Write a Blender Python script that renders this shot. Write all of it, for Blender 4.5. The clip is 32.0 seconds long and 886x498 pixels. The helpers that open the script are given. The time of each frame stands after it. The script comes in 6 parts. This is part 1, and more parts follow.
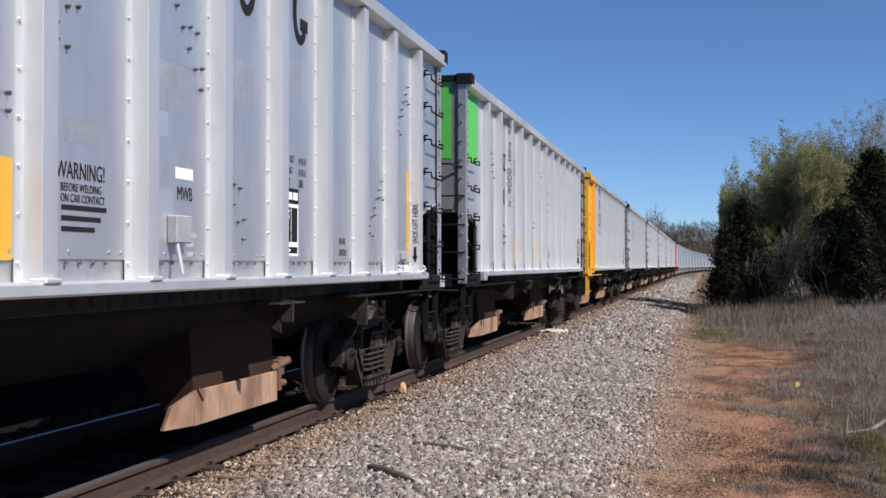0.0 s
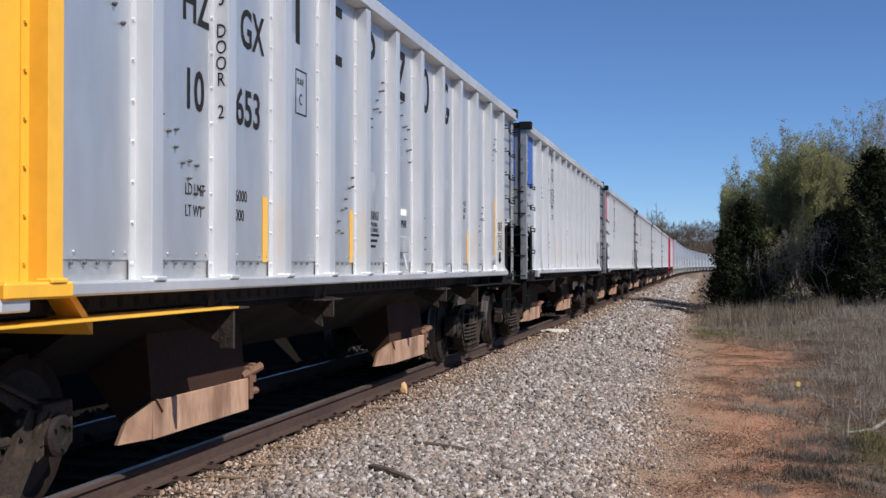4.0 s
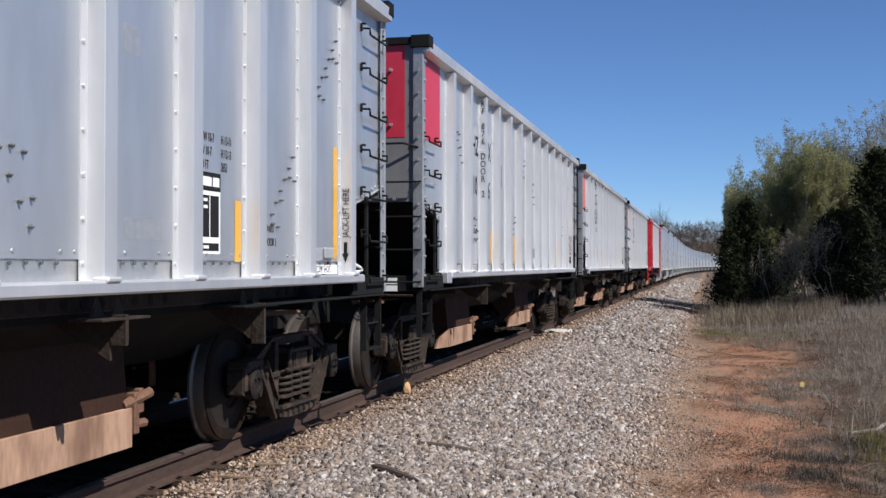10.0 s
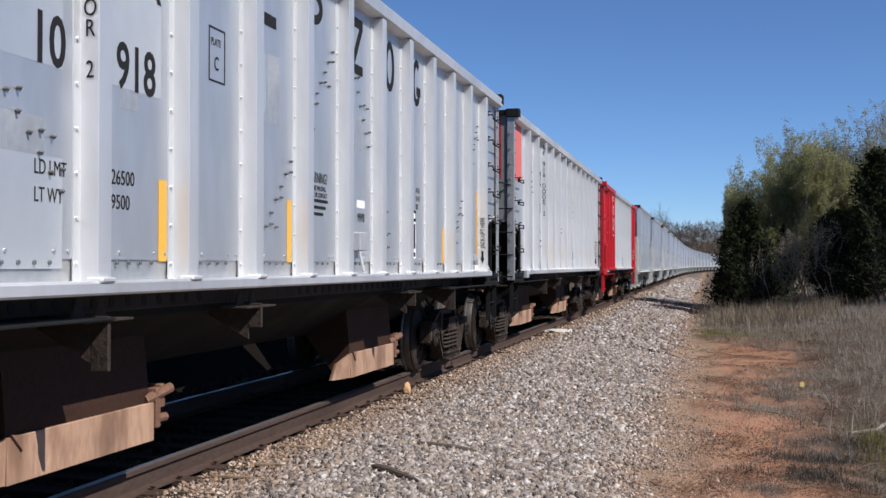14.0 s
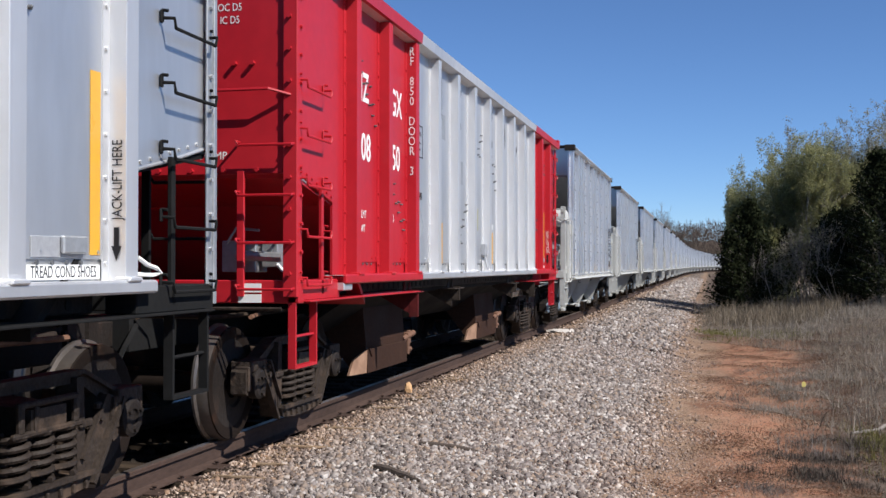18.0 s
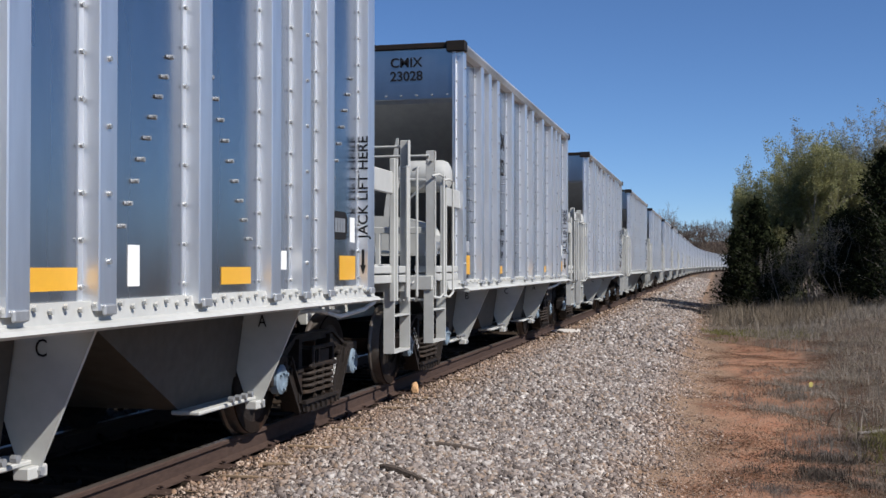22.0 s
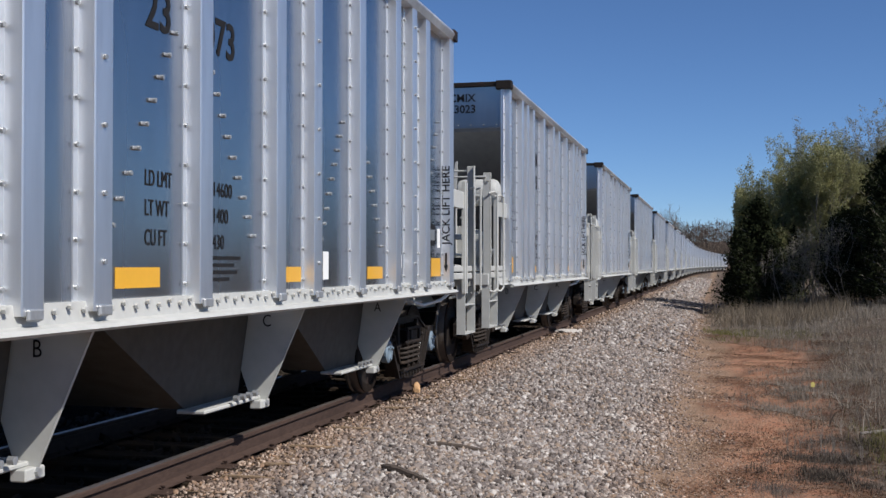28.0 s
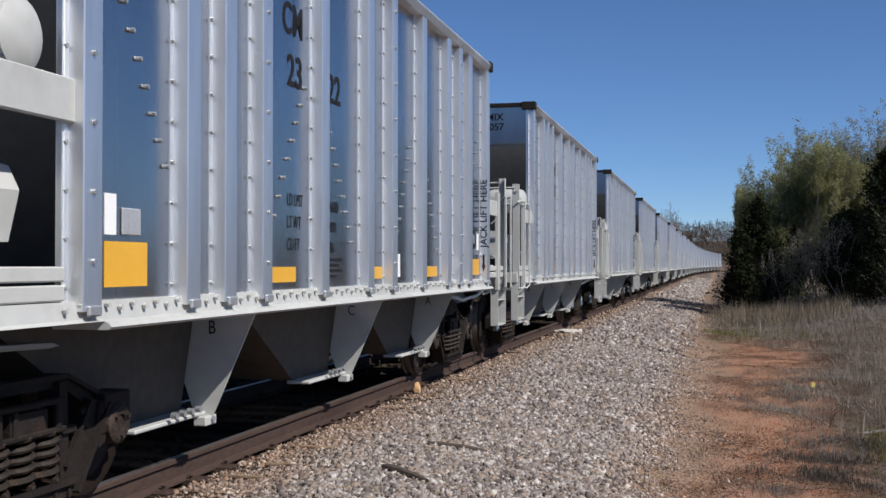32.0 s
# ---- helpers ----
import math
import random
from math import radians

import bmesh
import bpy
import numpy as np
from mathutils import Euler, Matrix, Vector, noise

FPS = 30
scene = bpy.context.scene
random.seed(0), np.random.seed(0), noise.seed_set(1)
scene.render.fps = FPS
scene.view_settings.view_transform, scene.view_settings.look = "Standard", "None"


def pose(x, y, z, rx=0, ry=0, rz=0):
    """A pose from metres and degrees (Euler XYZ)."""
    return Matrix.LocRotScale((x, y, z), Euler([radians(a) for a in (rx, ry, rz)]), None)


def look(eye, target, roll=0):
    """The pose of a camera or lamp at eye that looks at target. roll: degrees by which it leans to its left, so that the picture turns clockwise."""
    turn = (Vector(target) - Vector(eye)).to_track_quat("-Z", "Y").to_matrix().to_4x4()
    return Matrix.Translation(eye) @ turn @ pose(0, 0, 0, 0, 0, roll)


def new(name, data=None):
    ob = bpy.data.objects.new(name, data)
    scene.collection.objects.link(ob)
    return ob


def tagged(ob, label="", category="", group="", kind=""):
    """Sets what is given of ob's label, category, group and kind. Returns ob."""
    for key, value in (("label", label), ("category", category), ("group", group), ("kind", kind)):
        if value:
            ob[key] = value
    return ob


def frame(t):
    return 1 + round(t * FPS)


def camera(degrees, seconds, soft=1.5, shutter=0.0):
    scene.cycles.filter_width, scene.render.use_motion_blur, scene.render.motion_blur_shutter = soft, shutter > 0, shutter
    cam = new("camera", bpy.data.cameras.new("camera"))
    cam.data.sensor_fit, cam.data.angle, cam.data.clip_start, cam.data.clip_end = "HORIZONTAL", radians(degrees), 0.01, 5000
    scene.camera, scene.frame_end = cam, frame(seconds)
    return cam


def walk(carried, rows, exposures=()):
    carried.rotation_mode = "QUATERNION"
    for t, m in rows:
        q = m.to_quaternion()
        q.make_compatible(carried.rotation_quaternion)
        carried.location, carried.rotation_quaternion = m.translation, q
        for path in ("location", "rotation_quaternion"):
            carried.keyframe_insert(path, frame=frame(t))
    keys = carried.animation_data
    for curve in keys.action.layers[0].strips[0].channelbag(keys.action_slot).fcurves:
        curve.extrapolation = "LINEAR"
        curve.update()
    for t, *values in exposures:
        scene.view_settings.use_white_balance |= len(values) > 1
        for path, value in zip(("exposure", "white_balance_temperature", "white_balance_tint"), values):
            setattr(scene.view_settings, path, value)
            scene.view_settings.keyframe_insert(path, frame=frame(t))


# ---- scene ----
# The track runs along +Y with its centre line at x = 0 and the rail tops at z = 0.
# A long freight train passes towards -Y beside a camera that stands still and is panned a little.
SECONDS = 32.0
EYE = (4.653, 0.0, 1.416)
cam = camera(42.81, SECONDS, soft=1.5)
PAN = [(0.0, 12.967), (2.0, 12.967), (3.5, 13.0), (5.5, 13.02), (6.3, 13.055), (6.7, 13.1), (7.4, 13.175), (9.0, 13.18),
       (14.5, 13.18), (16.5, 13.222), (17.2, 13.255), (18.9, 13.262), (19.4, 13.34), (20.0, 13.43), (20.9, 13.475), (21.5, 13.535),
       (22.2, 13.6), (23.0, 13.647), (24.0, 13.685), (25.0, 13.69), (27.5, 13.67), (29.5, 13.676), (32.0, 13.688)]
walk(cam, [(t, pose(*EYE, 90.83, 0, a)) for t, a in PAN], exposures=[(t, e, 5990, 11) for t, e in ((0.0, 0.36), (6.0, 0.34), (13.0, 0.40), (18.0, 0.48), (20.0, 0.56), (21.5, 0.36), (23.0, 0.24), (28.0, 0.17), (32.0, 0.17))])

# daylight: clear spring sky, high sun from the camera's side of the track
SUN = Vector((0.645, -0.295, 0.705)).normalized()
world = bpy.data.worlds.new("sky")
scene.world = world
world.use_nodes = True
wn = world.node_tree
sky = wn.nodes.new("ShaderNodeTexSky")
sky.sky_type, sky.sun_disc = "NISHITA", False
sky.sun_elevation = math.asin(SUN.z)
sky.sun_rotation = math.atan2(SUN.x, SUN.y)
sky.altitude, sky.air_density, sky.dust_density, sky.ozone_density = 1500, 0.8, 0.0, 7.0
wn.nodes["Background"].inputs[1].default_value = 0.083
wn.links.new(sky.outputs[0], wn.nodes["Background"].inputs[0])
sun = new("sun", bpy.data.lights.new("sun", "SUN"))
sun.data.energy, sun.data.angle, sun.data.color = 4.9, radians(0.5), (1.0, 0.92, 0.80)
sun.matrix_world = look((20, -5, 25), Vector((20, -5, 25)) - SUN)

# ---- materials ----
MATS = {}


def material(name, base, rough=0.6, metal=0.0, var=0.12, scale=6.0, bump=0.0, bscale=40.0, dirt=None, amount=0.0, dscale=1.5,
             stretch=(1, 1, 1), rand=0.0, island=0.0, spec=0.5):
    """A procedural surface: base colour with fine and coarse variation, stains of a second colour, and relief."""
    if name in MATS:
        return MATS[name]
    m = bpy.data.materials.new(name)
    m.use_nodes = True
    nt = m.node_tree
    n, ln = nt.nodes, nt.links
    bsdf = n["Principled BSDF"]
    bsdf.inputs["Roughness"].default_value, bsdf.inputs["Metallic"].default_value = rough, metal
    bsdf.inputs["Specular IOR Level"].default_value = spec
    tc = n.new("ShaderNodeTexCoord")
    mp = n.new("ShaderNodeMapping")
    mp.inputs["Scale"].default_value = stretch
    ln.new(tc.outputs["Object"], mp.inputs[0])

    def noise_tex(s, detail=4.0):
        t = n.new("ShaderNodeTexNoise")
        t.inputs["Scale"].default_value, t.inputs["Detail"].default_value = s, detail
        ln.new(mp.outputs[0], t.inputs["Vector"])
        return t

    def mix(kind, fac, a, b):
        x = n.new("ShaderNodeMix")
        x.data_type, x.blend_type = "RGBA", kind
        for sock, v in ((x.inputs[0], fac), (x.inputs[6], a), (x.inputs[7], b)):
            if isinstance(v, bpy.types.NodeSocket):
                ln.new(v, sock)
            else:
                sock.default_value = v
        return x.outputs[2]

    def ramp(src, lo, hi, a=0.0, b=1.0):
        r = n.new("ShaderNodeMapRange")
        for i, v in enumerate((lo, hi, a, b)):
            r.inputs[1 + i].default_value = v
        ln.new(src, r.inputs[0])
        return r.outputs[0]

    col = (*base, 1)
    fine, coarse = noise_tex(scale * 5), noise_tex(scale * 0.35)
    hs = n.new("ShaderNodeHueSaturation")
    hs.inputs["Color"].default_value = col
    add = n.new("ShaderNodeMath")
    add.operation = "ADD"
    ln.new(ramp(fine.outputs[0], 0.3, 0.7, 1 - var * 0.5, 1 + var * 0.5), add.inputs[0])
    ln.new(ramp(coarse.outputs[0], 0.3, 0.7, -var * 0.5, var * 0.5), add.inputs[1])
    val = add.outputs[0]
    for kind, k, sock in (("ShaderNodeObjectInfo", rand, "Random"), ("ShaderNodeNewGeometry", island, "Random Per Island")):
        if k:
            oi = n.new(kind)
            a2 = n.new("ShaderNodeMath")
            a2.operation = "MULTIPLY"
            ln.new(val, a2.inputs[0])
            ln.new(ramp(oi.outputs[sock], 0, 1, 1 - k, 1 + k), a2.inputs[1])
            val = a2.outputs[0]
    ln.new(val, hs.inputs["Value"])
    out = hs.outputs[0]
    if dirt:
        st = noise_tex(dscale, 6.0)
        lo = 0.72 - 0.45 * amount
        out = mix("MIX", ramp(st.outputs[0], lo, lo + 0.18, 0, min(1.0, 0.35 + amount)), out, (*dirt, 1))
    ln.new(out, bsdf.inputs["Base Color"])
    ln.new(ramp(coarse.outputs[0], 0.3, 0.7, max(0.02, rough - 0.1), min(1.0, rough + 0.1)), bsdf.inputs["Roughness"])
    if bump:
        bt = noise_tex(bscale, 5.0)
        bp = n.new("ShaderNodeBump")
        bp.inputs["Strength"].default_value, bp.inputs["Distance"].default_value = bump, 0.02
        ln.new(bt.outputs[0], bp.inputs["Height"])
        ln.new(bp.outputs[0], bsdf.inputs["Normal"])
    MATS[name] = m
    return m


silver = material("silver_paint", (0.62, 0.625, 0.635), 0.48, 0.80, 0.12, 1.2, 0.03, 3, (0.49, 0.495, 0.50), 0.30, 1.1, (1, 1, 0.25), spec=0.8)
silver_rib = material("silver_rib", (0.69, 0.69, 0.69), 0.5, 0.74, 0.10, 1.5, 0.03, 3, (0.58, 0.555, 0.525), 0.28, 1.4, (1, 1, 0.2), spec=0.8)
# Darker, stained copy of the silver: the ends' shade put into the colour.
end_shade = material("painted_shade_end_sheet", (0.17, 0.172, 0.176), 0.55, 0.1, 0.2, 1.5, 0, 3, (0.12, 0.11, 0.10), 0.35, 1.2, (1, 1, 0.5))
dull_silver = material("dull_silver_paint", (0.45, 0.46, 0.475), 0.5, 0.6, 0.2, 4.0, 0, 3, (0.36, 0.36, 0.36), 0.4, 5.0)
spray = material("yellow_overspray", (0.46, 0.43, 0.20), 0.5, 0.2, 0.2, 5.0)
fresh_silver = material("fresh_silver_paint", (0.635, 0.645, 0.65), 0.48, 0.7, 0.06, 1.2)
alu = material("bare_aluminium", (0.425, 0.43, 0.44), 0.27, 1.0, 0.10, 1.5, 0.04, 2, (0.39, 0.40, 0.42), 0.25, 0.9, (1, 1, 0.2))
alu_rib = material("aluminium_rib", (0.79, 0.795, 0.80), 0.40, 0.95, 0.14, 2.0, 0.03, 3, (0.73, 0.73, 0.73), 0.25, 1.2, (1, 1, 0.15), spec=0.8)
# Darker copy of the aluminium, with the slope sheets' shade in its colour.
alu_shade = material("painted_shade_slope_sheet", (0.30, 0.31, 0.32), 0.45, 0.7, 0.15, 2.0)
pale = material("pale_grey_paint", (0.45, 0.45, 0.425), 0.5, 0.0, 0.1, 2.0, 0, 3, (0.33, 0.30, 0.255), 0.2, 2.0)
foot_silver = material("dusty_silver_foot", (0.50, 0.505, 0.51), 0.5, 0.7, 0.16, 3.0, 0, 3, (0.40, 0.36, 0.31), 0.32, 2.2)
green = material("green_paint", (0.10, 0.48, 0.07), 0.45, 0, 0.08, 2.0)
yellow = material("yellow_paint", (0.72, 0.38, 0.03), 0.45, 0, 0.1, 2.0, 0, 3, (0.5, 0.24, 0.03), 0.2, 2.0)
blue = material("blue_paint", (0.035, 0.10, 0.36), 0.45, 0, 0.08, 2.0)
red = material("red_paint", (0.42, 0.012, 0.02), 0.42, 0, 0.12, 2.0, 0, 3, (0.34, 0.010, 0.014), 0.2, 1.6)
crimson = material("crimson_panel", (0.50, 0.03, 0.06), 0.45, 0, 0.1, 2.0)
salmon = material("faded_red_panel", (0.62, 0.13, 0.11), 0.5, 0, 0.1, 2.0)
end_red = material("red_end_panel", (0.34, 0.035, 0.033), 0.5, 0, 0.1, 2.0)
black = material("black_paint_and_shade", (0.012, 0.012, 0.012), 0.8, 0, 0.3, 5.0, 0, 3, (0.022, 0.018, 0.015), 0.16, 3.0, spec=0.12)
shaded_red = material("painted_shade_red_steel", (0.085, 0.012, 0.012), 0.7, 0, 0.3, 5.0, 0, 3, (0.04, 0.02, 0.016), 0.3, 3.0, spec=0.15)
# Hopper grime darkened further: shade below the sill is put into the colour.
under_grime_shade = material("grimy_shaded_underside", (0.085, 0.075, 0.064), 0.75, 0, 0.25, 2.0, 0, 3, (0.055, 0.045, 0.036), 0.34, 1.5, spec=0.25)
grime = material("grimy_steel_and_shade", (0.017, 0.013, 0.011), 0.7, 0.1, 0.4, 8.0, 0.3, 30, (0.055, 0.03, 0.02), 0.28, 4.0, spec=0.25)
dusty = material("dusty_cast_steel", (0.030, 0.022, 0.017), 0.68, 0.0, 0.5, 7.0, 0.6, 22, (0.125, 0.083, 0.056), 0.34, 4.0, spec=0.25)
rust = material("rusty_steel", (0.15, 0.075, 0.045), 0.8, 0.0, 0.4, 9.0, 0.3, 30, (0.27, 0.16, 0.10), 0.3, 4.0)
rust_with_shade = material("rust_with_shade", (0.036, 0.018, 0.012), 0.8, 0, 0.35, 6.0, 0.15, 20, (0.08, 0.036, 0.02), 0.25, 2.5, spec=0.15)
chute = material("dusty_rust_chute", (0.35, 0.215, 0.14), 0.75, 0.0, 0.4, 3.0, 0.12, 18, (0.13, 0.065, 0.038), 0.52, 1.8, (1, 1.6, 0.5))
wheel_face = material("brown_wheel", (0.012, 0.008, 0.006), 0.75, 0.0, 0.35, 6.0, 0.1, 20, (0.075, 0.034, 0.018), 0.28, 3.0, spec=0.12)
tread = material("polished_tread", (0.15, 0.13, 0.115), 0.42, 0.7, 0.2, 6.0, 0, 3, (0.10, 0.06, 0.04), 0.3, 5.0)
rail_side = material("rusty_rail", (0.058, 0.037, 0.029), 0.8, 0.0, 0.35, 8.0, 0.2, 30, (0.11, 0.072, 0.05), 0.3, 2.0, (1, 0.3, 1), spec=0.2)
rail_top = material("worn_rail_head", (0.15, 0.125, 0.11), 0.42, 0.5, 0.25, 6.0, spec=0.3)
# Tie brown darkened: shade under the train put into the base colour.
wood = material("weathered_shaded_tie", (0.032, 0.024, 0.018), 0.95, 0, 0.4, 7.0, 0.4, 30, (0.09, 0.065, 0.042), 0.36, 3.0, (0.3, 2, 2), 0.25, spec=0.03)
letter = material("black_lettering", (0.018, 0.018, 0.02), 0.8, spec=0.1)
white = material("white_paint", (0.80, 0.80, 0.78), 0.5, 0, 0.05)
grey_letter = material("faded_lettering", (0.38, 0.39, 0.41), 0.6, 0, 0.3, 12.0)
patch_grey = material("grey_patch", (0.33, 0.34, 0.36), 0.55, 0.1, 0.2, 8.0)
amber = material("amber_strip", (0.68, 0.36, 0.027), 0.35, 0, 0.05)
capblue = material("blue_bearing_cap", (0.17, 0.22, 0.27), 0.5, 0, 0.2, spec=0.25)
badge_blue = material("blue_plate", (0.03, 0.08, 0.25), 0.4, 0, 0.1)
dark_bolt = material("dull_grey_bolt", (0.14, 0.145, 0.15), 0.5, 0.4, 0.2)
galv = material("galvanised_steel", (0.38, 0.39, 0.40), 0.45, 0.6, 0.2)

# ---- mesh kit ----
class Shape:
    """Collects simple solids into one mesh."""

    def __init__(self):
        self.v, self.f, self.m, self.slot = [], [], [], 0

    def add(self, verts, faces):
        k = len(self.v)
        self.v.extend(tuple(p) for p in verts)
        self.f.extend(tuple(k + i for i in f) for f in faces)
        self.m.extend([self.slot] * len(faces))
        return self

    def box(self, x0, x1, y0, y1, z0, z1):
        return self.add([(x, y, z) for x in (x0, x1) for y in (y0, y1) for z in (z0, z1)],
                        [(0, 1, 3, 2), (4, 6, 7, 5), (0, 4, 5, 1), (2, 3, 7, 6), (0, 2, 6, 4), (1, 5, 7, 3)])

    def block(self, x0, x1, y0, y1, z0, z1, b=0.008):
        """A box with chamfered edges."""
        lo, hi = (x0, y0, z0), (x1, y1, z1)
        b = min(b, *[(h - l) * 0.4 for l, h in zip(lo, hi)])
        idx, verts = {}, []
        for sx in (0, 1):
            for sy in (0, 1):
                for sz in (0, 1):
                    c = [(lo, hi)[s][i] for i, s in enumerate((sx, sy, sz))]
                    for ax in range(3):
                        p = list(c)
                        for i, s in enumerate((sx, sy, sz)):
                            if i != ax:
                                p[i] += b if s == 0 else -b
                        idx[sx, sy, sz, ax] = len(verts)
                        verts.append(p)
        fs = []
        for ax in range(3):
            o = [i for i in range(3) if i != ax]
            for s in (0, 1):
                q = []
                for a, c in ((0, 0), (1, 0), (1, 1), (0, 1)):
                    k = [0, 0, 0]
                    k[ax], k[o[0]], k[o[1]] = s, a, c
                    q.append(idx[(*k, ax)])
                fs.append(tuple(q))
            for a in (0, 1):
                for c in (0, 1):
                    k0, k1 = [0, 0, 0], [0, 0, 0]
                    k1[ax] = 1
                    for k in (k0, k1):
                        k[o[0]], k[o[1]] = a, c
                    fs.append((idx[(*k0, o[0])], idx[(*k1, o[0])], idx[(*k1, o[1])], idx[(*k0, o[1])]))
        for sx in (0, 1):
            for sy in (0, 1):
                for sz in (0, 1):
                    fs.append(tuple(idx[sx, sy, sz, a] for a in range(3)))
        return self.add(verts, fs)

    def tube(self, pts, r, n=8, caps=True):
        """A round bar along a line of points; r is one radius or one for each point."""
        pts = [Vector(p) for p in pts]
        rs = r if isinstance(r, (list, tuple)) else [r] * len(pts)
        verts, fs, side = [], [], None
        for i, p in enumerate(pts):
            d = (pts[min(i + 1, len(pts) - 1)] - pts[max(i - 1, 0)]).normalized()
            if side is None:
                side = d.orthogonal().normalized()
            side = (side - d * side.dot(d)).normalized()
            up = d.cross(side)
            verts += [p + rs[i] * (math.cos(2 * math.pi * k / n) * side + math.sin(2 * math.pi * k / n) * up) for k in range(n)]
        for i in range(len(pts) - 1):
            fs += [(i * n + k, i * n + (k + 1) % n, (i + 1) * n + (k + 1) % n, (i + 1) * n + k) for k in range(n)]
        if caps:
            fs += [tuple(reversed(range(n))), tuple(range((len(pts) - 1) * n, len(pts) * n))]
        return self.add(verts, fs)

    def prism(self, outline, axis, a, b):
        """A flat outline (two coordinates each) pushed along one axis from a to b."""
        o = [i for i in range(3) if i != axis]
        verts = []
        for e in (a, b):
            for p in outline:
                c = [0, 0, 0]
                c[axis], c[o[0]], c[o[1]] = e, p[0], p[1]
                verts.append(c)
        n = len(outline)
        fs = [tuple(reversed(range(n))), tuple(range(n, 2 * n))]
        fs += [(k, (k + 1) % n, n + (k + 1) % n, n + k) for k in range(n)]
        return self.add(verts, fs)

    def lathe(self, profile, n=24, axis=0, at=(0, 0, 0)):
        """A ring of (along, radius) pairs turned round an axis; the profile is closed."""
        verts, m = [], len(profile)
        o = [i for i in range(3) if i != axis]
        for k in range(n):
            c, s = math.cos(2 * math.pi * k / n), math.sin(2 * math.pi * k / n)
            for al, r in profile:
                p = [0, 0, 0]
                p[axis], p[o[0]], p[o[1]] = al + at[axis], r * c + at[o[0]], r * s + at[o[1]]
                verts.append(p)
        fs = [(k * m + j, k * m + (j + 1) % m, ((k + 1) % n) * m + (j + 1) % m, ((k + 1) % n) * m + j) for k in range(n) for j in range(m)]
        return self.add(verts, fs)

    def disc(self, x, y, z, r, h, n=12, axis=0):
        p, q = [x, y, z], [x, y, z]
        q[axis] += h
        return self.tube([p, q], r, n)

    def mesh(self, name, mat, smooth=False):
        me = bpy.data.meshes.new(name)
        me.from_pydata(self.v, [], self.f)
        me.polygons.foreach_set("material_index", self.m)
        bm = bmesh.new()
        bm.from_mesh(me)
        bmesh.ops.recalc_face_normals(bm, faces=bm.faces)
        bm.to_mesh(me)
        bm.free()
        if smooth:
            me.shade_smooth()
            me.set_sharp_from_angle(angle=radians(35))
        for one in mat if isinstance(mat, tuple) else (mat,):
            me.materials.append(one)
        return me


STORE = {}


def part(name, shape, mat, parent, label="", key=None, at=(0, 0, 0), smooth=False, turn=None):
    """One mesh object under a thing or a part. shape: a Shape, or a function that makes one; alike pieces share a mesh by their key."""
    k = (key, mat[0].name if isinstance(mat, tuple) else mat.name) if key else None
    if k and k in STORE:
        me = STORE[k]
    else:
        me = (shape() if callable(shape) else shape).mesh(name, mat, smooth)
        if k:
            STORE[k] = me
    ob = new(name, me)
    ob.parent = parent
    ob.location = at
    if turn:
        ob.rotation_euler = turn
    if label:
        ob["label"] = label
    return ob


def thing(name, label, category, group="", m=None, kind=""):
    ob = new(name)
    ob.empty_display_size = 0.2
    if m is not None:
        ob.matrix_world = m
    return tagged(ob, label, category, group, kind)


def words(text, size, mat, parent, at, facing="side", stretch=1.0, name="lettering", vertical=False, align="LEFT", bold=0.0):
    """Painted lettering in the built-in font. facing: side (+X), front (-Y)."""
    k = ("words", text, round(size, 4), stretch, vertical, align, bold, mat.name)
    if k not in STORE:
        cu = bpy.data.curves.new("lettering", "FONT")
        cu.body = "\n".join(text) if vertical else text
        cu.size, cu.align_x, cu.extrude = size, align, 0.0006
        cu.offset = bold
        cu.resolution_u = 3
        if vertical:
            cu.space_line, cu.align_x = 0.82, "CENTER"
        tmp = bpy.data.objects.new("tmp", cu)
        scene.collection.objects.link(tmp)
        bpy.context.view_layer.update()
        me = bpy.data.meshes.new_from_object(tmp.evaluated_get(bpy.context.evaluated_depsgraph_get()))
        bpy.data.objects.remove(tmp)
        me.transform(Matrix.Diagonal((stretch, 1, 1, 1)))
        me.materials.clear()
        me.materials.append(mat)
        STORE[k] = me
    ob = new(name, STORE[k])
    ob.parent = parent
    ob.location = at
    ob.rotation_euler = {"side": (radians(90), 0, radians(90)), "front": (radians(90), 0, 0), "up": (0, radians(-90), radians(180)),
                         "up_front": Matrix(((0, -1, 0), (0, 0, -1), (1, 0, 0))).to_euler()}[facing]
    return ob

# ---- ground and track ----
BEND, RADIUS = 150.0, 2300.0


def track_at(s):
    """Place and heading (degrees to the left) of the track's centre line, s metres along it: straight, then bending gently to the right."""
    if s <= BEND:
        return 0.0, s, 0.0
    a = (s - BEND) / RADIUS
    return RADIUS * (1 - math.cos(a)), BEND + RADIUS * math.sin(a), -math.degrees(a)


def smooth(a, b, x):
    x = np.clip((x - a) / (b - a), 0, 1)
    return x * x * (3 - 2 * x)


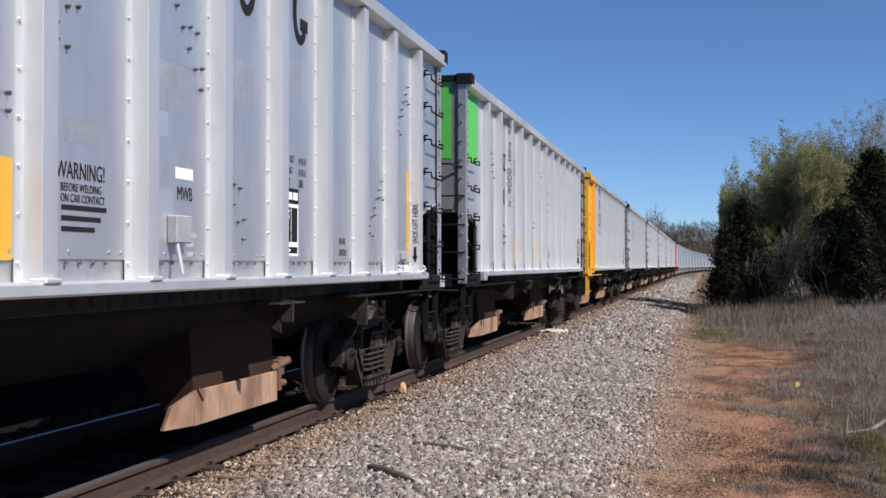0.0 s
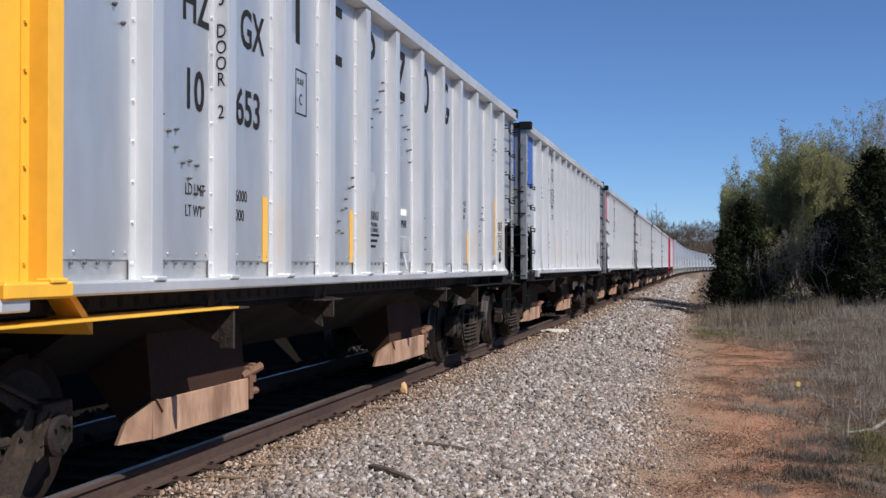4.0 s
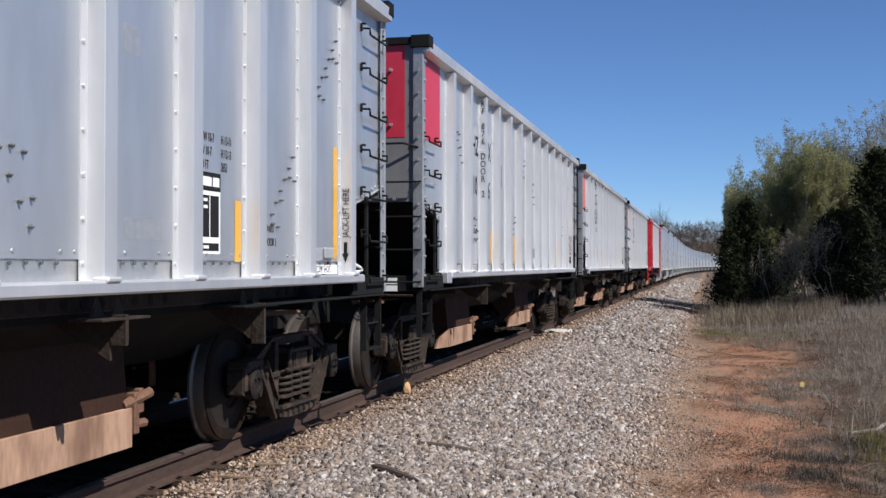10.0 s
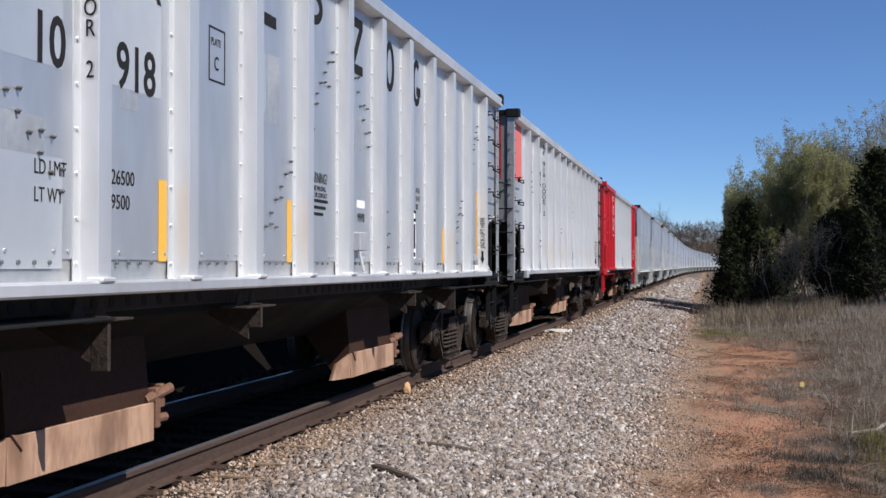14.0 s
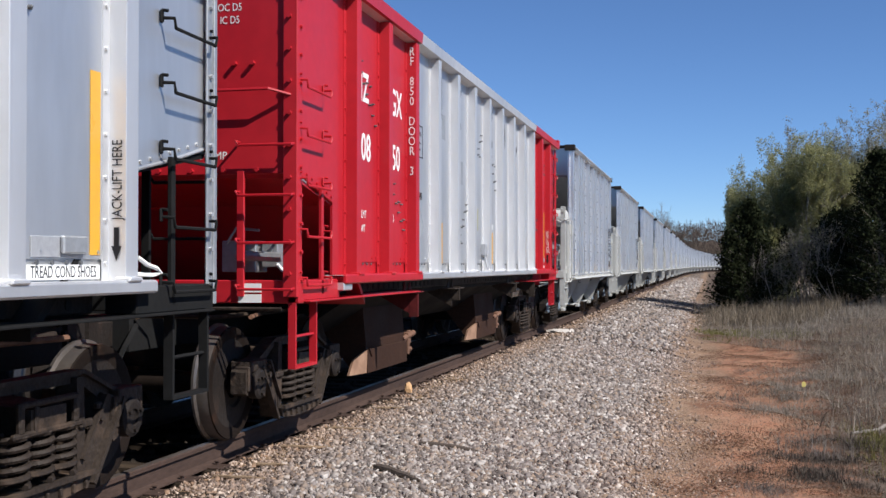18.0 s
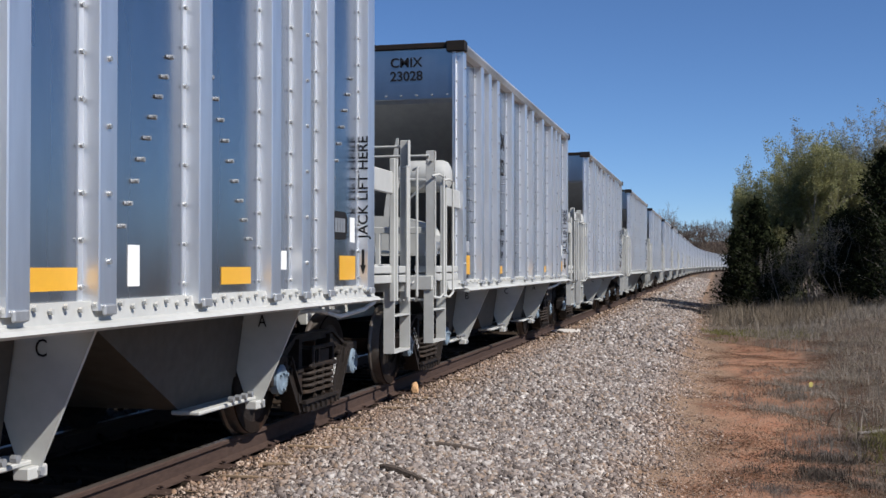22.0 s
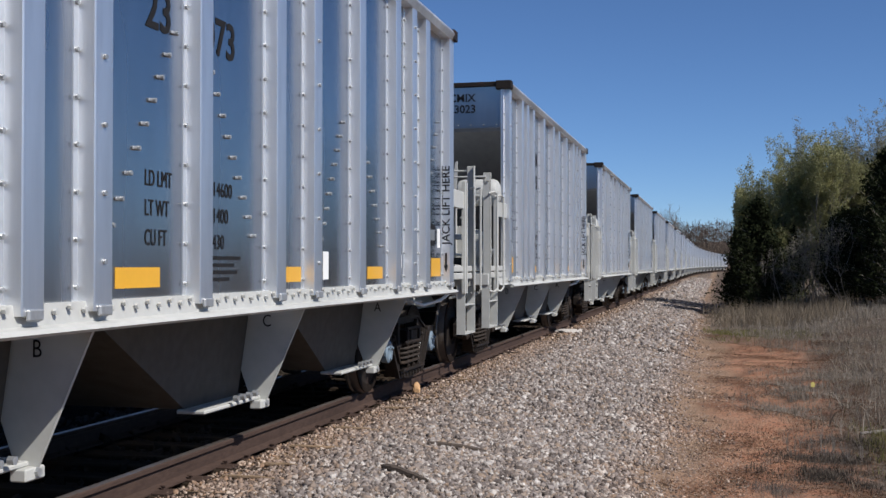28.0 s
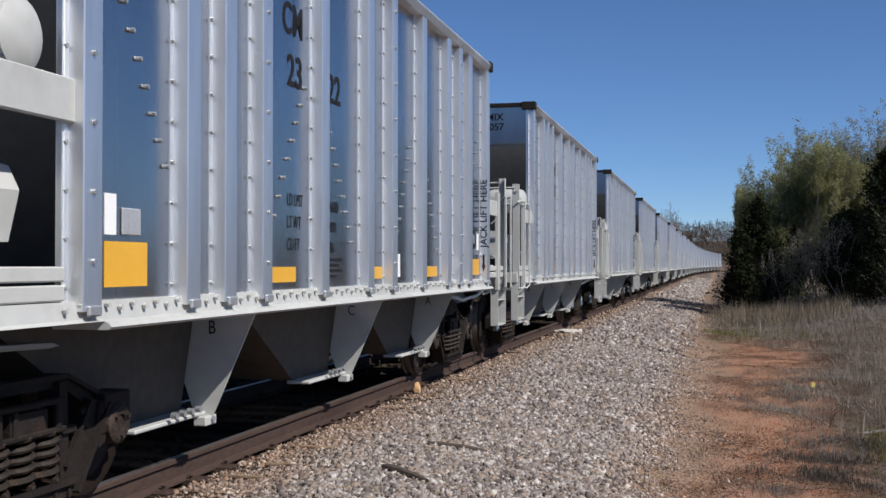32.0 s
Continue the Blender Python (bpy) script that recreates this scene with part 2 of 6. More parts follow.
def ground_z(x, y):
    """Height of the ground: ballast bed, its shoulder, the bare dirt strip and the rising verge."""
    x, y = np.asarray(x, float), np.asarray(y, float)
    a = np.maximum(y - BEND, 0) / RADIUS
    x = x - RADIUS * (1 - np.cos(np.minimum(a, 0.5)))
    z = np.full(np.broadcast(x, y).shape, -0.19) - 0.06 * (np.abs(x) < 0.7)
    # Last term: an unseen bank added so ground seen under the cars stays shaded.
    z = z - 0.26 * smooth(1.5, 4.1, x) - 0.12 * smooth(3.6, 4.6, x) - 0.4 * smooth(1.6, 3.4, -x) + 1.3 * smooth(2.8, 3.9, -x)
    z = z + 11.0 * smooth(385, 500, y)
    z = z + 0.45 * smooth(5.8, 11.0, x) * smooth(6, 30, y) + 0.9 * smooth(9, 26, x) + 0.25 * smooth(28, 60, y) * smooth(3.5, 6, x)
    z = z + (0.05 * np.sin(x * 1.7 + 0.6 * y) * np.sin(0.8 * y + 1.3 * np.sin(x)) + 0.03 * np.sin(3.1 * x + 1.9 * y)) * smooth(3.6, 5.5, x)
    return z + 0.015 * np.sin(5.3 * x + 2.1 * y) * np.sin(4.1 * y - 2.7 * x) * smooth(1.0, 1.6, np.abs(x))


def sheet(name, xs, ys, mat, lift=0.0):
    gx, gy = np.meshgrid(xs, ys)
    gz = ground_z(gx, gy) + lift
    n, m = gx.shape
    v = np.stack([gx.ravel(), gy.ravel(), gz.ravel()], 1)
    i = np.arange(n * m).reshape(n, m)
    f = np.stack([i[:-1, :-1].ravel(), i[:-1, 1:].ravel(), i[1:, 1:].ravel(), i[1:, :-1].ravel()], 1)
    me = bpy.data.meshes.new(name)
    me.from_pydata(v.tolist(), [], f.tolist())
    me.shade_smooth()
    me.materials.append(mat)
    return new(name, me)


def ground_material():
    """Ballast, red dirt and dry litter, each in its own strip along the track with ragged borders."""
    m = bpy.data.materials.new("ground")
    m.use_nodes = True
    n, ln = m.node_tree.nodes, m.node_tree.links
    bsdf = n["Principled BSDF"]
    bsdf.inputs["Roughness"].default_value = 0.95
    bsdf.inputs["Specular IOR Level"].default_value = 0.08
    tc = n.new("ShaderNodeTexCoord")
    sep = n.new("ShaderNodeSeparateXYZ")
    ln.new(tc.outputs["Object"], sep.inputs[0])

    def tex(s, detail=5.0, kind="ShaderNodeTexNoise"):
        t = n.new(kind)
        t.inputs["Scale"].default_value = s
        if kind == "ShaderNodeTexNoise":
            t.inputs["Detail"].default_value = detail
        ln.new(tc.outputs["Object"], t.inputs["Vector"])
        return t

    def math_(op, a, b):
        x = n.new("ShaderNodeMath")
        x.operation = op
        for s, v in ((x.inputs[0], a), (x.inputs[1], b)):
            if isinstance(v, bpy.types.NodeSocket):
                ln.new(v, s)
            else:
                s.default_value = v
        return x.outputs[0]

    def rng(src, lo, hi, a=0.0, b=1.0):
        r = n.new("ShaderNodeMapRange")
        for i, v in enumerate((lo, hi, a, b)):
            r.inputs[1 + i].default_value = v
        ln.new(src, r.inputs[0])
        return r.outputs[0]

    def mix(fac, a, b):
        x = n.new("ShaderNodeMix")
        x.data_type = "RGBA"
        for s, v in ((x.inputs[0], fac), (x.inputs[6], a), (x.inputs[7], b)):
            if isinstance(v, bpy.types.NodeSocket):
                ln.new(v, s)
            else:
                s.default_value = v
        return x.outputs[2]

    big, mid, fine = tex(0.9), tex(3.5), tex(24.0)
    edge = math_("ADD", sep.outputs[0], math_("MULTIPLY", math_("SUBTRACT", mid.outputs[0], 0.5), 1.1))
    edge = math_("ADD", edge, math_("MULTIPLY", math_("SUBTRACT", big.outputs[0], 0.5), 1.3))
    vor = tex(26.0, kind="ShaderNodeTexVoronoi")
    stones = mix(rng(vor.outputs["Distance"], 0.1, 0.6), (0.25, 0.215, 0.19, 1), (0.08, 0.065, 0.055, 1))
    stones = mix(rng(fine.outputs[0], 0.45, 0.75), stones, (0.22, 0.155, 0.11, 1))
    dirt = mix(rng(mid.outputs[0], 0.35, 0.7), (0.33, 0.16, 0.096, 1), (0.345, 0.215, 0.14, 1))
    dirt = mix(rng(fine.outputs[0], 0.5, 0.8), dirt, (0.16, 0.08, 0.05, 1))
    scorch = tex(1.1)
    squash = n.new("ShaderNodeMapping")
    squash.inputs["Scale"].default_value = (2.6, 1.1, 1.0)
    ln.new(tc.outputs["Object"], squash.inputs[0])
    ln.new(squash.outputs[0], scorch.inputs["Vector"])
    scorch.inputs["Detail"].default_value = 7.0
    dirt = mix(rng(scorch.outputs[0], 0.47, 0.62, 0.0, 0.7), dirt, (0.12, 0.06, 0.036, 1))
    litter = mix(rng(fine.outputs[0], 0.3, 0.7), (0.068, 0.052, 0.04, 1), (0.165, 0.13, 0.102, 1))
    litter = mix(rng(big.outputs[0], 0.5, 0.75), litter, (0.085, 0.042, 0.024, 1))
    gravel = mix(rng(fine.outputs[0], 0.35, 0.65), (0.16, 0.105, 0.072, 1), (0.33, 0.225, 0.15, 1))
    dirt = mix(rng(math_("ADD", edge, math_("MULTIPLY", sep.outputs[1], -0.02)), 4.5, 4.0), dirt, gravel)
    col = mix(rng(edge, 3.2, 4.0), stones, dirt)
    verge = math_("SUBTRACT", edge, math_("MULTIPLY", math_("MINIMUM", sep.outputs[1], 30.0), 0.06))
    col = mix(rng(verge, 4.75, 5.4), col, litter)
    col = mix(math_("MULTIPLY", rng(sep.outputs[1], 28.0, 33.0), rng(edge, 3.9, 4.5)), col, litter)
    near = math_("MULTIPLY", rng(sep.outputs[0], 0.8, 0.9), rng(edge, 1.75, 1.35))
    col = mix(math_("MULTIPLY", near, 0.85), col, (0.25, 0.175, 0.11, 1))
    # Beyond the track nearly black: the train's shade painted into the ground colour.
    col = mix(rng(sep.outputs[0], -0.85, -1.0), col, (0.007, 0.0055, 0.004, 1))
    # Dirty bed between the rails, darkened further by painted shade under the cars.
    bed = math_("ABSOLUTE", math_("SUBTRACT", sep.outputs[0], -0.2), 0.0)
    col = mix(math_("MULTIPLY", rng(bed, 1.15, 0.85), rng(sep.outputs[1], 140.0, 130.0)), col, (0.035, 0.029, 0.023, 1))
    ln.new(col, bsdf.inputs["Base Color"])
    bp = n.new("ShaderNodeBump")
    bp.inputs["Strength"].default_value, bp.inputs["Distance"].default_value = 0.7, 0.03
    ln.new(math_("ADD", fine.outputs[0], vor.outputs["Distance"]), bp.inputs["Height"])
    ln.new(bp.outputs[0], bsdf.inputs["Normal"])
    return m


def steps(*spans):
    out = [spans[0][0]]
    for a, b, d in spans:
        k = max(1, round((b - a) / d))
        out += [a + (b - a) * (i + 1) / k for i in range(k)]
    return np.array(out)


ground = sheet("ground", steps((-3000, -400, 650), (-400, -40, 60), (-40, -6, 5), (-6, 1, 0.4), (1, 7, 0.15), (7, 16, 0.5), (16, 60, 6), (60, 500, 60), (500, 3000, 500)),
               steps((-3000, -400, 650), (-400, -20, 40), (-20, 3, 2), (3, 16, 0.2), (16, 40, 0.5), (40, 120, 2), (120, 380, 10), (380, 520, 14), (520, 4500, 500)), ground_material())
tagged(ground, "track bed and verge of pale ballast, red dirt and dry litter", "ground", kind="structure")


def rails():
    prof = [(-0.07, -0.178), (0.07, -0.178), (0.07, -0.168), (0.012, -0.145), (0.012, -0.045), (0.037, -0.034), (0.037, -0.008), (0.03, 0.0),
            (-0.03, 0.0), (-0.037, -0.008), (-0.037, -0.034), (-0.012, -0.045), (-0.012, -0.145), (-0.07, -0.168)]
    ss = list(steps((-260, 150, 10), (150, 420, 5)))
    for side in (0.755, -0.755):
        sh = Shape()
        n = len(prof)
        verts, fs = [], []
        for s in ss:
            x, y, h = track_at(s)
            c, q = math.cos(radians(h)), math.sin(radians(h))
            verts += [(x + (side + px) * c, y + (side + px) * q, pz) for px, pz in prof]
        for i in range(len(ss) - 1):
            for k in range(n):
                sh.slot = 1 if k == 7 else 0
                sh.add([], [])
                fs.append(((i * n + k, i * n + (k + 1) % n, (i + 1) * n + (k + 1) % n, (i + 1) * n + k), sh.slot))
        sh.v, sh.f, sh.m = verts, [a for a, _ in fs], [b for _, b in fs]
        ob = new("rail", sh.mesh("rail", (rail_side, rail_top)))
        tagged(ob, "rusty brown steel rail with a worn head, spiked to ties in ballast", "rail", "rails of the track", "structure")


rails()

# ---- rolling stock ----
def bolts(sh, pts, r=0.013, h=0.014, axis=0, n=6):
    for p in pts:
        sh.disc(*p, r, h, n, axis)
    return sh


def wheelset_shape():
    sh = Shape()
    for sx in (1, -1):
        rim = [(0.855, 0.18), (0.875, 0.2), (0.85, 0.36), (0.862, 0.385), (0.862, 0.452), (0.85, 0.457), (0.76, 0.462), (0.745, 0.485), (0.725, 0.485),
               (0.718, 0.46), (0.73, 0.385), (0.79, 0.34), (0.765, 0.2), (0.74, 0.12), (0.86, 0.12)]
        for a, b in ((0, len(rim)),):
            base = len(sh.f)
            sh.lathe([(sx * p, r) for p, r in rim], 40, 0)
            m = len(rim)
            for k in range(base, len(sh.f)):
                j = (k - base) % m
                # Hub plate in the darkest steel: shade in its hollow put into colour.
                sh.m[k] = 1 if j in (5, 6, 7) else 0 if j in (2, 3, 4) else 2
    sh.tube([(-1.02, 0, 0), (1.02, 0, 0)], 0.085, 12)
    return sh


def cap_shape():
    sh = Shape()
    sh.lathe([(0.0, 0.0), (0.0, 0.125), (0.07, 0.125), (0.085, 0.10), (0.085, 0.055), (0.07, 0.05), (0.07, 0.0)], 20, 0)
    return bolts(sh, [(0.085, 0.078 * math.cos(a), 0.078 * math.sin(a)) for a in (0.5, 2.6, 4.7)], 0.016, 0.018)


def lips(sh, path, w, x0, x1):
    """Raised edges along a cast member, one short bar to each stretch of its outline."""
    for (a0, b0), (a1, b1) in zip(path, path[1:]):
        l = math.hypot(a1 - a0, b1 - b0)
        p, q = -(b1 - b0) / l * w, (a1 - a0) / l * w
        sh.prism([(a0, b0), (a1, b1), (a1 + p, b1 + q), (a0 + p, b0 + q)], 0, x0, x1)
    return sh


def frame_shape():
    """Cast side frame of a three-piece truck: thin webs with raised edges, window columns, spring seat and pedestals."""
    sh = Shape()
    top = [(-1.07, 0.52), (-1.04, 0.63), (-0.80, 0.66), (-0.46, 0.80), (0.46, 0.80), (0.80, 0.66), (1.04, 0.63), (1.07, 0.52), (0.78, 0.50), (0.72, 0.57), (0.44, 0.725),
           (-0.44, 0.725), (-0.72, 0.57), (-0.78, 0.50)]
    sh.prism(top, 0, -0.07, 0.02)
    lips(sh, [(1.04, 0.60), (0.80, 0.63), (0.46, 0.775), (-0.46, 0.775), (-0.80, 0.63), (-1.04, 0.60)], -0.025, 0.02, 0.05)
    for sy in (1, -1):
        sh.prism([(sy * 0.82, 0.60), (sy * 0.66, 0.64), (sy * 0.40, 0.26), (sy * 0.36, 0.13), (sy * 0.48, 0.13)], 0, -0.06, 0.05)
        lips(sh, [(sy * 0.82, 0.60), (sy * 0.48, 0.13)], 0.03 * sy, 0.05, 0.10)
        lips(sh, [(sy * 0.66, 0.62), (sy * 0.41, 0.27)], -0.022 * sy, 0.05, 0.085)
        sh.prism([(sy * 0.43, 0.76), (sy * 0.36, 0.76), (sy * 0.355, 0.46), (sy * 0.37, 0.2), (sy * 0.43, 0.2), (sy * 0.445, 0.45)], 0, -0.08, 0.06)
        sh.block(0.05, 0.085, min(sy * 0.37, sy * 0.50), max(sy * 0.37, sy * 0.50), 0.46, 0.51, 0.01)
        sh.prism([(sy * 1.10, 0.56), (sy * 1.04, 0.62), (sy * 1.05, 0.37), (sy * 1.10, 0.39)], 0, -0.07, 0.06)
        sh.prism([(sy * 0.82, 0.56), (sy * 0.75, 0.6), (sy * 0.71, 0.42), (sy * 0.74, 0.33), (sy * 0.81, 0.36)], 0, -0.07, 0.07)
        sh.disc(0.05, sy * 0.62, 0.50, 0.026, 0.022, 8, 0)
        sh.block(0.04, 0.075, min(sy * 0.56, sy * 0.66), max(sy * 0.56, sy * 0.66), 0.55, 0.59, 0.008)
    sh.prism([(-0.46, 0.20), (0.46, 0.20), (0.42, 0.12), (0.16, 0.095), (-0.16, 0.095), (-0.42, 0.12)], 0, -0.11, 0.10)
    lips(sh, [(0.45, 0.19), (-0.45, 0.19)], -0.03, 0.10, 0.135)
    for k in range(-3, 4):
        sh.block(0.10, 0.122, 0.125 * k - 0.01, 0.125 * k + 0.01, 0.115, 0.165, 0.004)
    return sh


def coil_shape():
    sh = Shape()
    turns, n = 5.0, 70
    sh.tube([(0.082 * math.cos(2 * math.pi * turns * i / n), 0.09 * math.sin(2 * math.pi * turns * i / n), 0.27 * i / n) for i in range(n + 1)], 0.019, 6)
    return sh


def shoe_shape():
    sh = Shape()
    arc = [(0.50 * math.cos(a), 0.50 * math.sin(a)) for a in np.linspace(-0.45, 0.45, 7)]
    out = [(0.46 * math.cos(a), 0.46 * math.sin(a)) for a in np.linspace(0.45, -0.45, 7)]
    sh.prism(arc + out, 0, -0.05, 0.05)
    sh.block(-0.06, 0.06, 0.49, 0.58, -0.13, 0.12)
    return sh


WHEELS, AXLE = [], 0.96


def truck(car, y, steel, cap, detail=True, stencil=""):
    """A freight truck: bolster, two side frames, coil springs, wheelsets with bearing caps, brake shoes."""
    def bolster():
        sh = Shape()
        sh.prism([(-1.12, 0.50), (1.12, 0.50), (1.12, 0.64), (0.5, 0.70), (-0.5, 0.70), (-1.12, 0.64)], 1, -0.17, 0.17)
        sh.disc(0, 0, 0.69, 0.18, 0.08, 16, 2)
        for sx in (1, -1):
            a, b = min(sx * 1.10, sx * 1.135), max(sx * 1.10, sx * 1.135)
            sh.block(a, b, -0.34, 0.34, 0.495, 0.53, 0.01).block(a, b, -0.29, 0.29, 0.655, 0.69, 0.01)
            sh.block(a, b, -0.29, -0.24, 0.52, 0.67, 0.01).block(a, b, 0.24, 0.29, 0.52, 0.67, 0.01)
            for oy in (-0.13,):
                sh.block(a, b, oy - 0.018, oy + 0.018, 0.52, 0.66, 0.006)
        return sh
    b = part("truck_bolster", bolster, steel, car, key="bolster", at=(0, y, 0))
    for sx in (1, -1):
        part("side_frame", frame_shape, steel, b, key="side_frame", at=(sx * 1.0, 0, 0)).scale = (1, AXLE / 0.915, 1)
        if not detail and sx < 0:
            continue
        for oy in (-0.225, 0.0, 0.225):
            for ox in (-0.10, 0.04) if detail and sx > 0 else (0.02,):
                part("coil_spring", coil_shape, dusty, b, key="coil", at=(sx * (1.0 + ox), oy, 0.235), smooth=True)
        for sy in (1, -1):
            part("bearing_cap", cap_shape, cap if sx > 0 else grime, b, key="bearing_cap", at=(sx * 1.03, sy * AXLE, 0.457), turn=(0, 0, 0 if sx > 0 else math.pi))
            part("bearing_adapter", lambda: Shape().block(-0.09, 0.09, -0.15, 0.15, 0.10, 0.19).block(-0.08, 0.08, -0.17, -0.12, -0.05, 0.15).block(-0.08, 0.08, 0.12, 0.17, -0.05, 0.15),
                 steel, b, key="adapter", at=(sx * 1.0, sy * AXLE, 0.457))
            if detail:
                part("brake_shoe", shoe_shape, rust, b, key="shoe", at=(sx * 0.80, sy * AXLE, 0.457), turn=(0, 0, 0 if sy < 0 else math.pi))
    if stencil:
        tx = words(stencil, 0.105, white, b, (1.078, 0.33 if y > 0 else -0.72, 0.22 if y > 0 else 0.62), "side", stretch=0.62)
        tx.matrix_basis = tx.matrix_basis @ pose(0, 0, 0, 0, 0, 54 if y > 0 else -50)
    for sy in (1, -1):
        w = part("wheelset", wheelset_shape, (wheel_face, tread, grime), b, key="wheelset", at=(0, sy * AXLE, 0.457), smooth=True)
        WHEELS.append(w)
        if detail:
            part("brake_beam", lambda: Shape().prism([(-0.8, 0.0), (0.8, 0.0), (0.8, 0.06), (0.0, 0.16), (-0.8, 0.06)], 1, -0.03, 0.03), steel, b, key="beam",
                 at=(0, sy * 0.36, 0.34))
    return b


def rung(y0, y1, x, z, r=0.011, out=0.085):
    """A grab iron on the side: two feet, a dropped bar."""
    return Shape().tube([(x, y0, z), (x + out, y0 + 0.012, z - 0.004), (x + out, y0 + 0.03, z - 0.06), (x + out, y1 - 0.03, z - 0.06), (x + out, y1 - 0.012, z - 0.004), (x, y1, z)], r, 6) \
        .block(x, x + 0.018, y0 - 0.016, y0 + 0.016, z - 0.03, z + 0.05).block(x, x + 0.018, y1 - 0.016, y1 + 0.016, z - 0.03, z + 0.05).tube([(x + 0.012, y0, z + 0.045), (x + 0.05, y0, z + 0.04)], 0.010, 6).tube([(x + 0.012, y1, z + 0.045), (x + 0.05, y1, z + 0.04)], 0.010, 6)


HB, HW = 6.58, 7.53          # half length of the ribbed side, half length over the corner posts
HTOP, HSILL = 3.80, 1.335
H_RIBS = [-HB + 0.46 + 1.042 * i for i in range(13)]


def side_rib(z0, z1):
    """A deep box post with a riveted flange at its root."""
    return Shape().prism([(1.505, -0.155), (1.512, -0.155), (1.512, -0.088), (1.611, -0.085), (1.613, -0.08), (1.613, 0.046), (1.611, 0.05), (1.505, 0.054)], 2, z0, z1)


def ballast_car(number, scheme, m, index):
    """Ribbed silver ballast hopper with sloped open ends, side chutes and ladders. scheme: paint of the end panels; whole: the ends painted all over."""
    paint, whole = scheme["paint"], scheme.get("whole", False)
    rear = scheme.get("rear", silver)
    front = paint if whole else silver
    car = thing("ballast_hopper_car", scheme["label"], "freight car", "cars of the train", m)
    body = part("floor_frame", lambda: Shape().block(-0.28, 0.28, -7.8, 7.8, 0.74, 1.08).block(-1.3, 1.3, -6.4, 6.4, 1.1, 1.2), black, car, key="h_frame")
    for sx in (1, -1):
        def mir(fn):
            def make():
                sh = fn()
                if sx < 0:
                    sh.v = [(-x, y, z) for x, y, z in sh.v]
                return sh
            return make
        side = part("side_sill", mir(lambda: Shape().block(1.45, 1.64, -6.38, 6.62, 1.262, HSILL, 0.012).block(1.44, 1.62, -6.58, -6.35, 1.20, HSILL)), silver_rib, car, key=("h_sill", sx))
        for i, y in enumerate(H_RIBS):
            mat_r = paint if whole and (i < scheme["ribs"] or (rear is paint and i >= 11)) else silver_rib
            part("rib", mir(lambda: side_rib(HSILL, HTOP)), mat_r, side, key=("h_rib", sx), at=(0, y, 0))
            if sx > 0 and i + 1 < len(H_RIBS):
                w = 0.521
                part("panel_foot", mir(lambda: bolts(Shape().box(1.47, 1.494, -w, w, HSILL, 1.452), [(1.505, oy, 1.485) for oy in (-0.36, -0.2, 0.2, 0.33)], 0.011, 0.008)), paint if whole and (i < scheme["ribs"] - 1 or (rear is paint and i >= 10)) else foot_silver, side, key=("h_foot", sx), at=(0, y + w, 0))
                part("side_panel", mir(lambda: Shape().box(1.485, 1.505, -w, w, 1.448, HTOP)), paint if whole and (i < scheme["ribs"] - 1 or (rear is paint and i >= 10)) else silver, side, key=("h_panel", sx), at=(0, y + w, 0))
            if sx > 0:
                def rib_bolts():
                    sh = Shape()
                    bolts(sh, [(1.512, -0.125, z) for z in np.arange(HSILL + 0.09, HTOP, 0.23)], 0.013, 0.012)
                    return sh.block(1.56, 1.655, -0.11, 0.03, HSILL - 0.008, HSILL + 0.02)
                part("rivets", rib_bolts, mat_r, side, key="h_rib_bolts", at=(0, y, 0))["kind"] = "stuff"
        for a, b, nm, mt in ((-HB, H_RIBS[0], "f", front), (H_RIBS[-1], HB, "r", rear)):
            part("corner_panel", mir(lambda: Shape().box(1.49, 1.505, a, b, HSILL, HTOP).box(1.505, 1.512, a, a + 0.14, HSILL, HTOP)), mt, side, key=("h_cp", sx, nm))
        if sx < 0:
            part("side_panel", lambda: Shape().box(-1.505, -1.49, -HB, HB, HSILL, HTOP), silver, side, key="h_far_side")
        part("top_chord", mir(lambda: Shape().prism([(1.47, 3.79), (1.63, 3.82), (1.64, 3.93), (1.60, 3.95), (1.47, 3.95)], 1, -HW, HW)), silver_rib, car, key=("h_top", sx))
        for sy, mat_w in ((-1, front), (1, rear)):
            # Far sheet lengthened down to 1.0: an added screen against sun and view.
            part("wing_sheet", mir(lambda: Shape().prism([(sy * HB, 1.95 if sx > 0 else 1.0), (sy * HW, 2.17 if sx > 0 else 1.0), (sy * HW, 3.82), (sy * HB, 3.82)], 0, 1.50, 1.515)), mat_w, car, key=("h_wing", sx, sy))
            part("wing_lip", mir(lambda: Shape().tube([(1.51, sy * HB, 1.955), (1.515, sy * (HB + 0.5 * (HW - HB)), 2.055), (1.515, sy * HW, 2.175)], 0.011, 8)), mat_w if whole else dull_silver, car, key=("h_lip", sx, sy))
            mat_p = paint if whole and (sy < 0 or rear is paint) else galv
            part("corner_post", mir(lambda: Shape().block(1.44 if sy < 0 else 1.53, 1.555 if sy < 0 else 1.565, sy * HW - 0.022, sy * HW + 0.022, 1.17, 3.93, 0.004)
                 .block(1.538, 1.553, min(sy * HW, sy * (HW - 0.10)), max(sy * HW, sy * (HW - 0.10)), 1.17, 3.93, 0.004)), mat_p, car, key=("h_post", sx, sy))
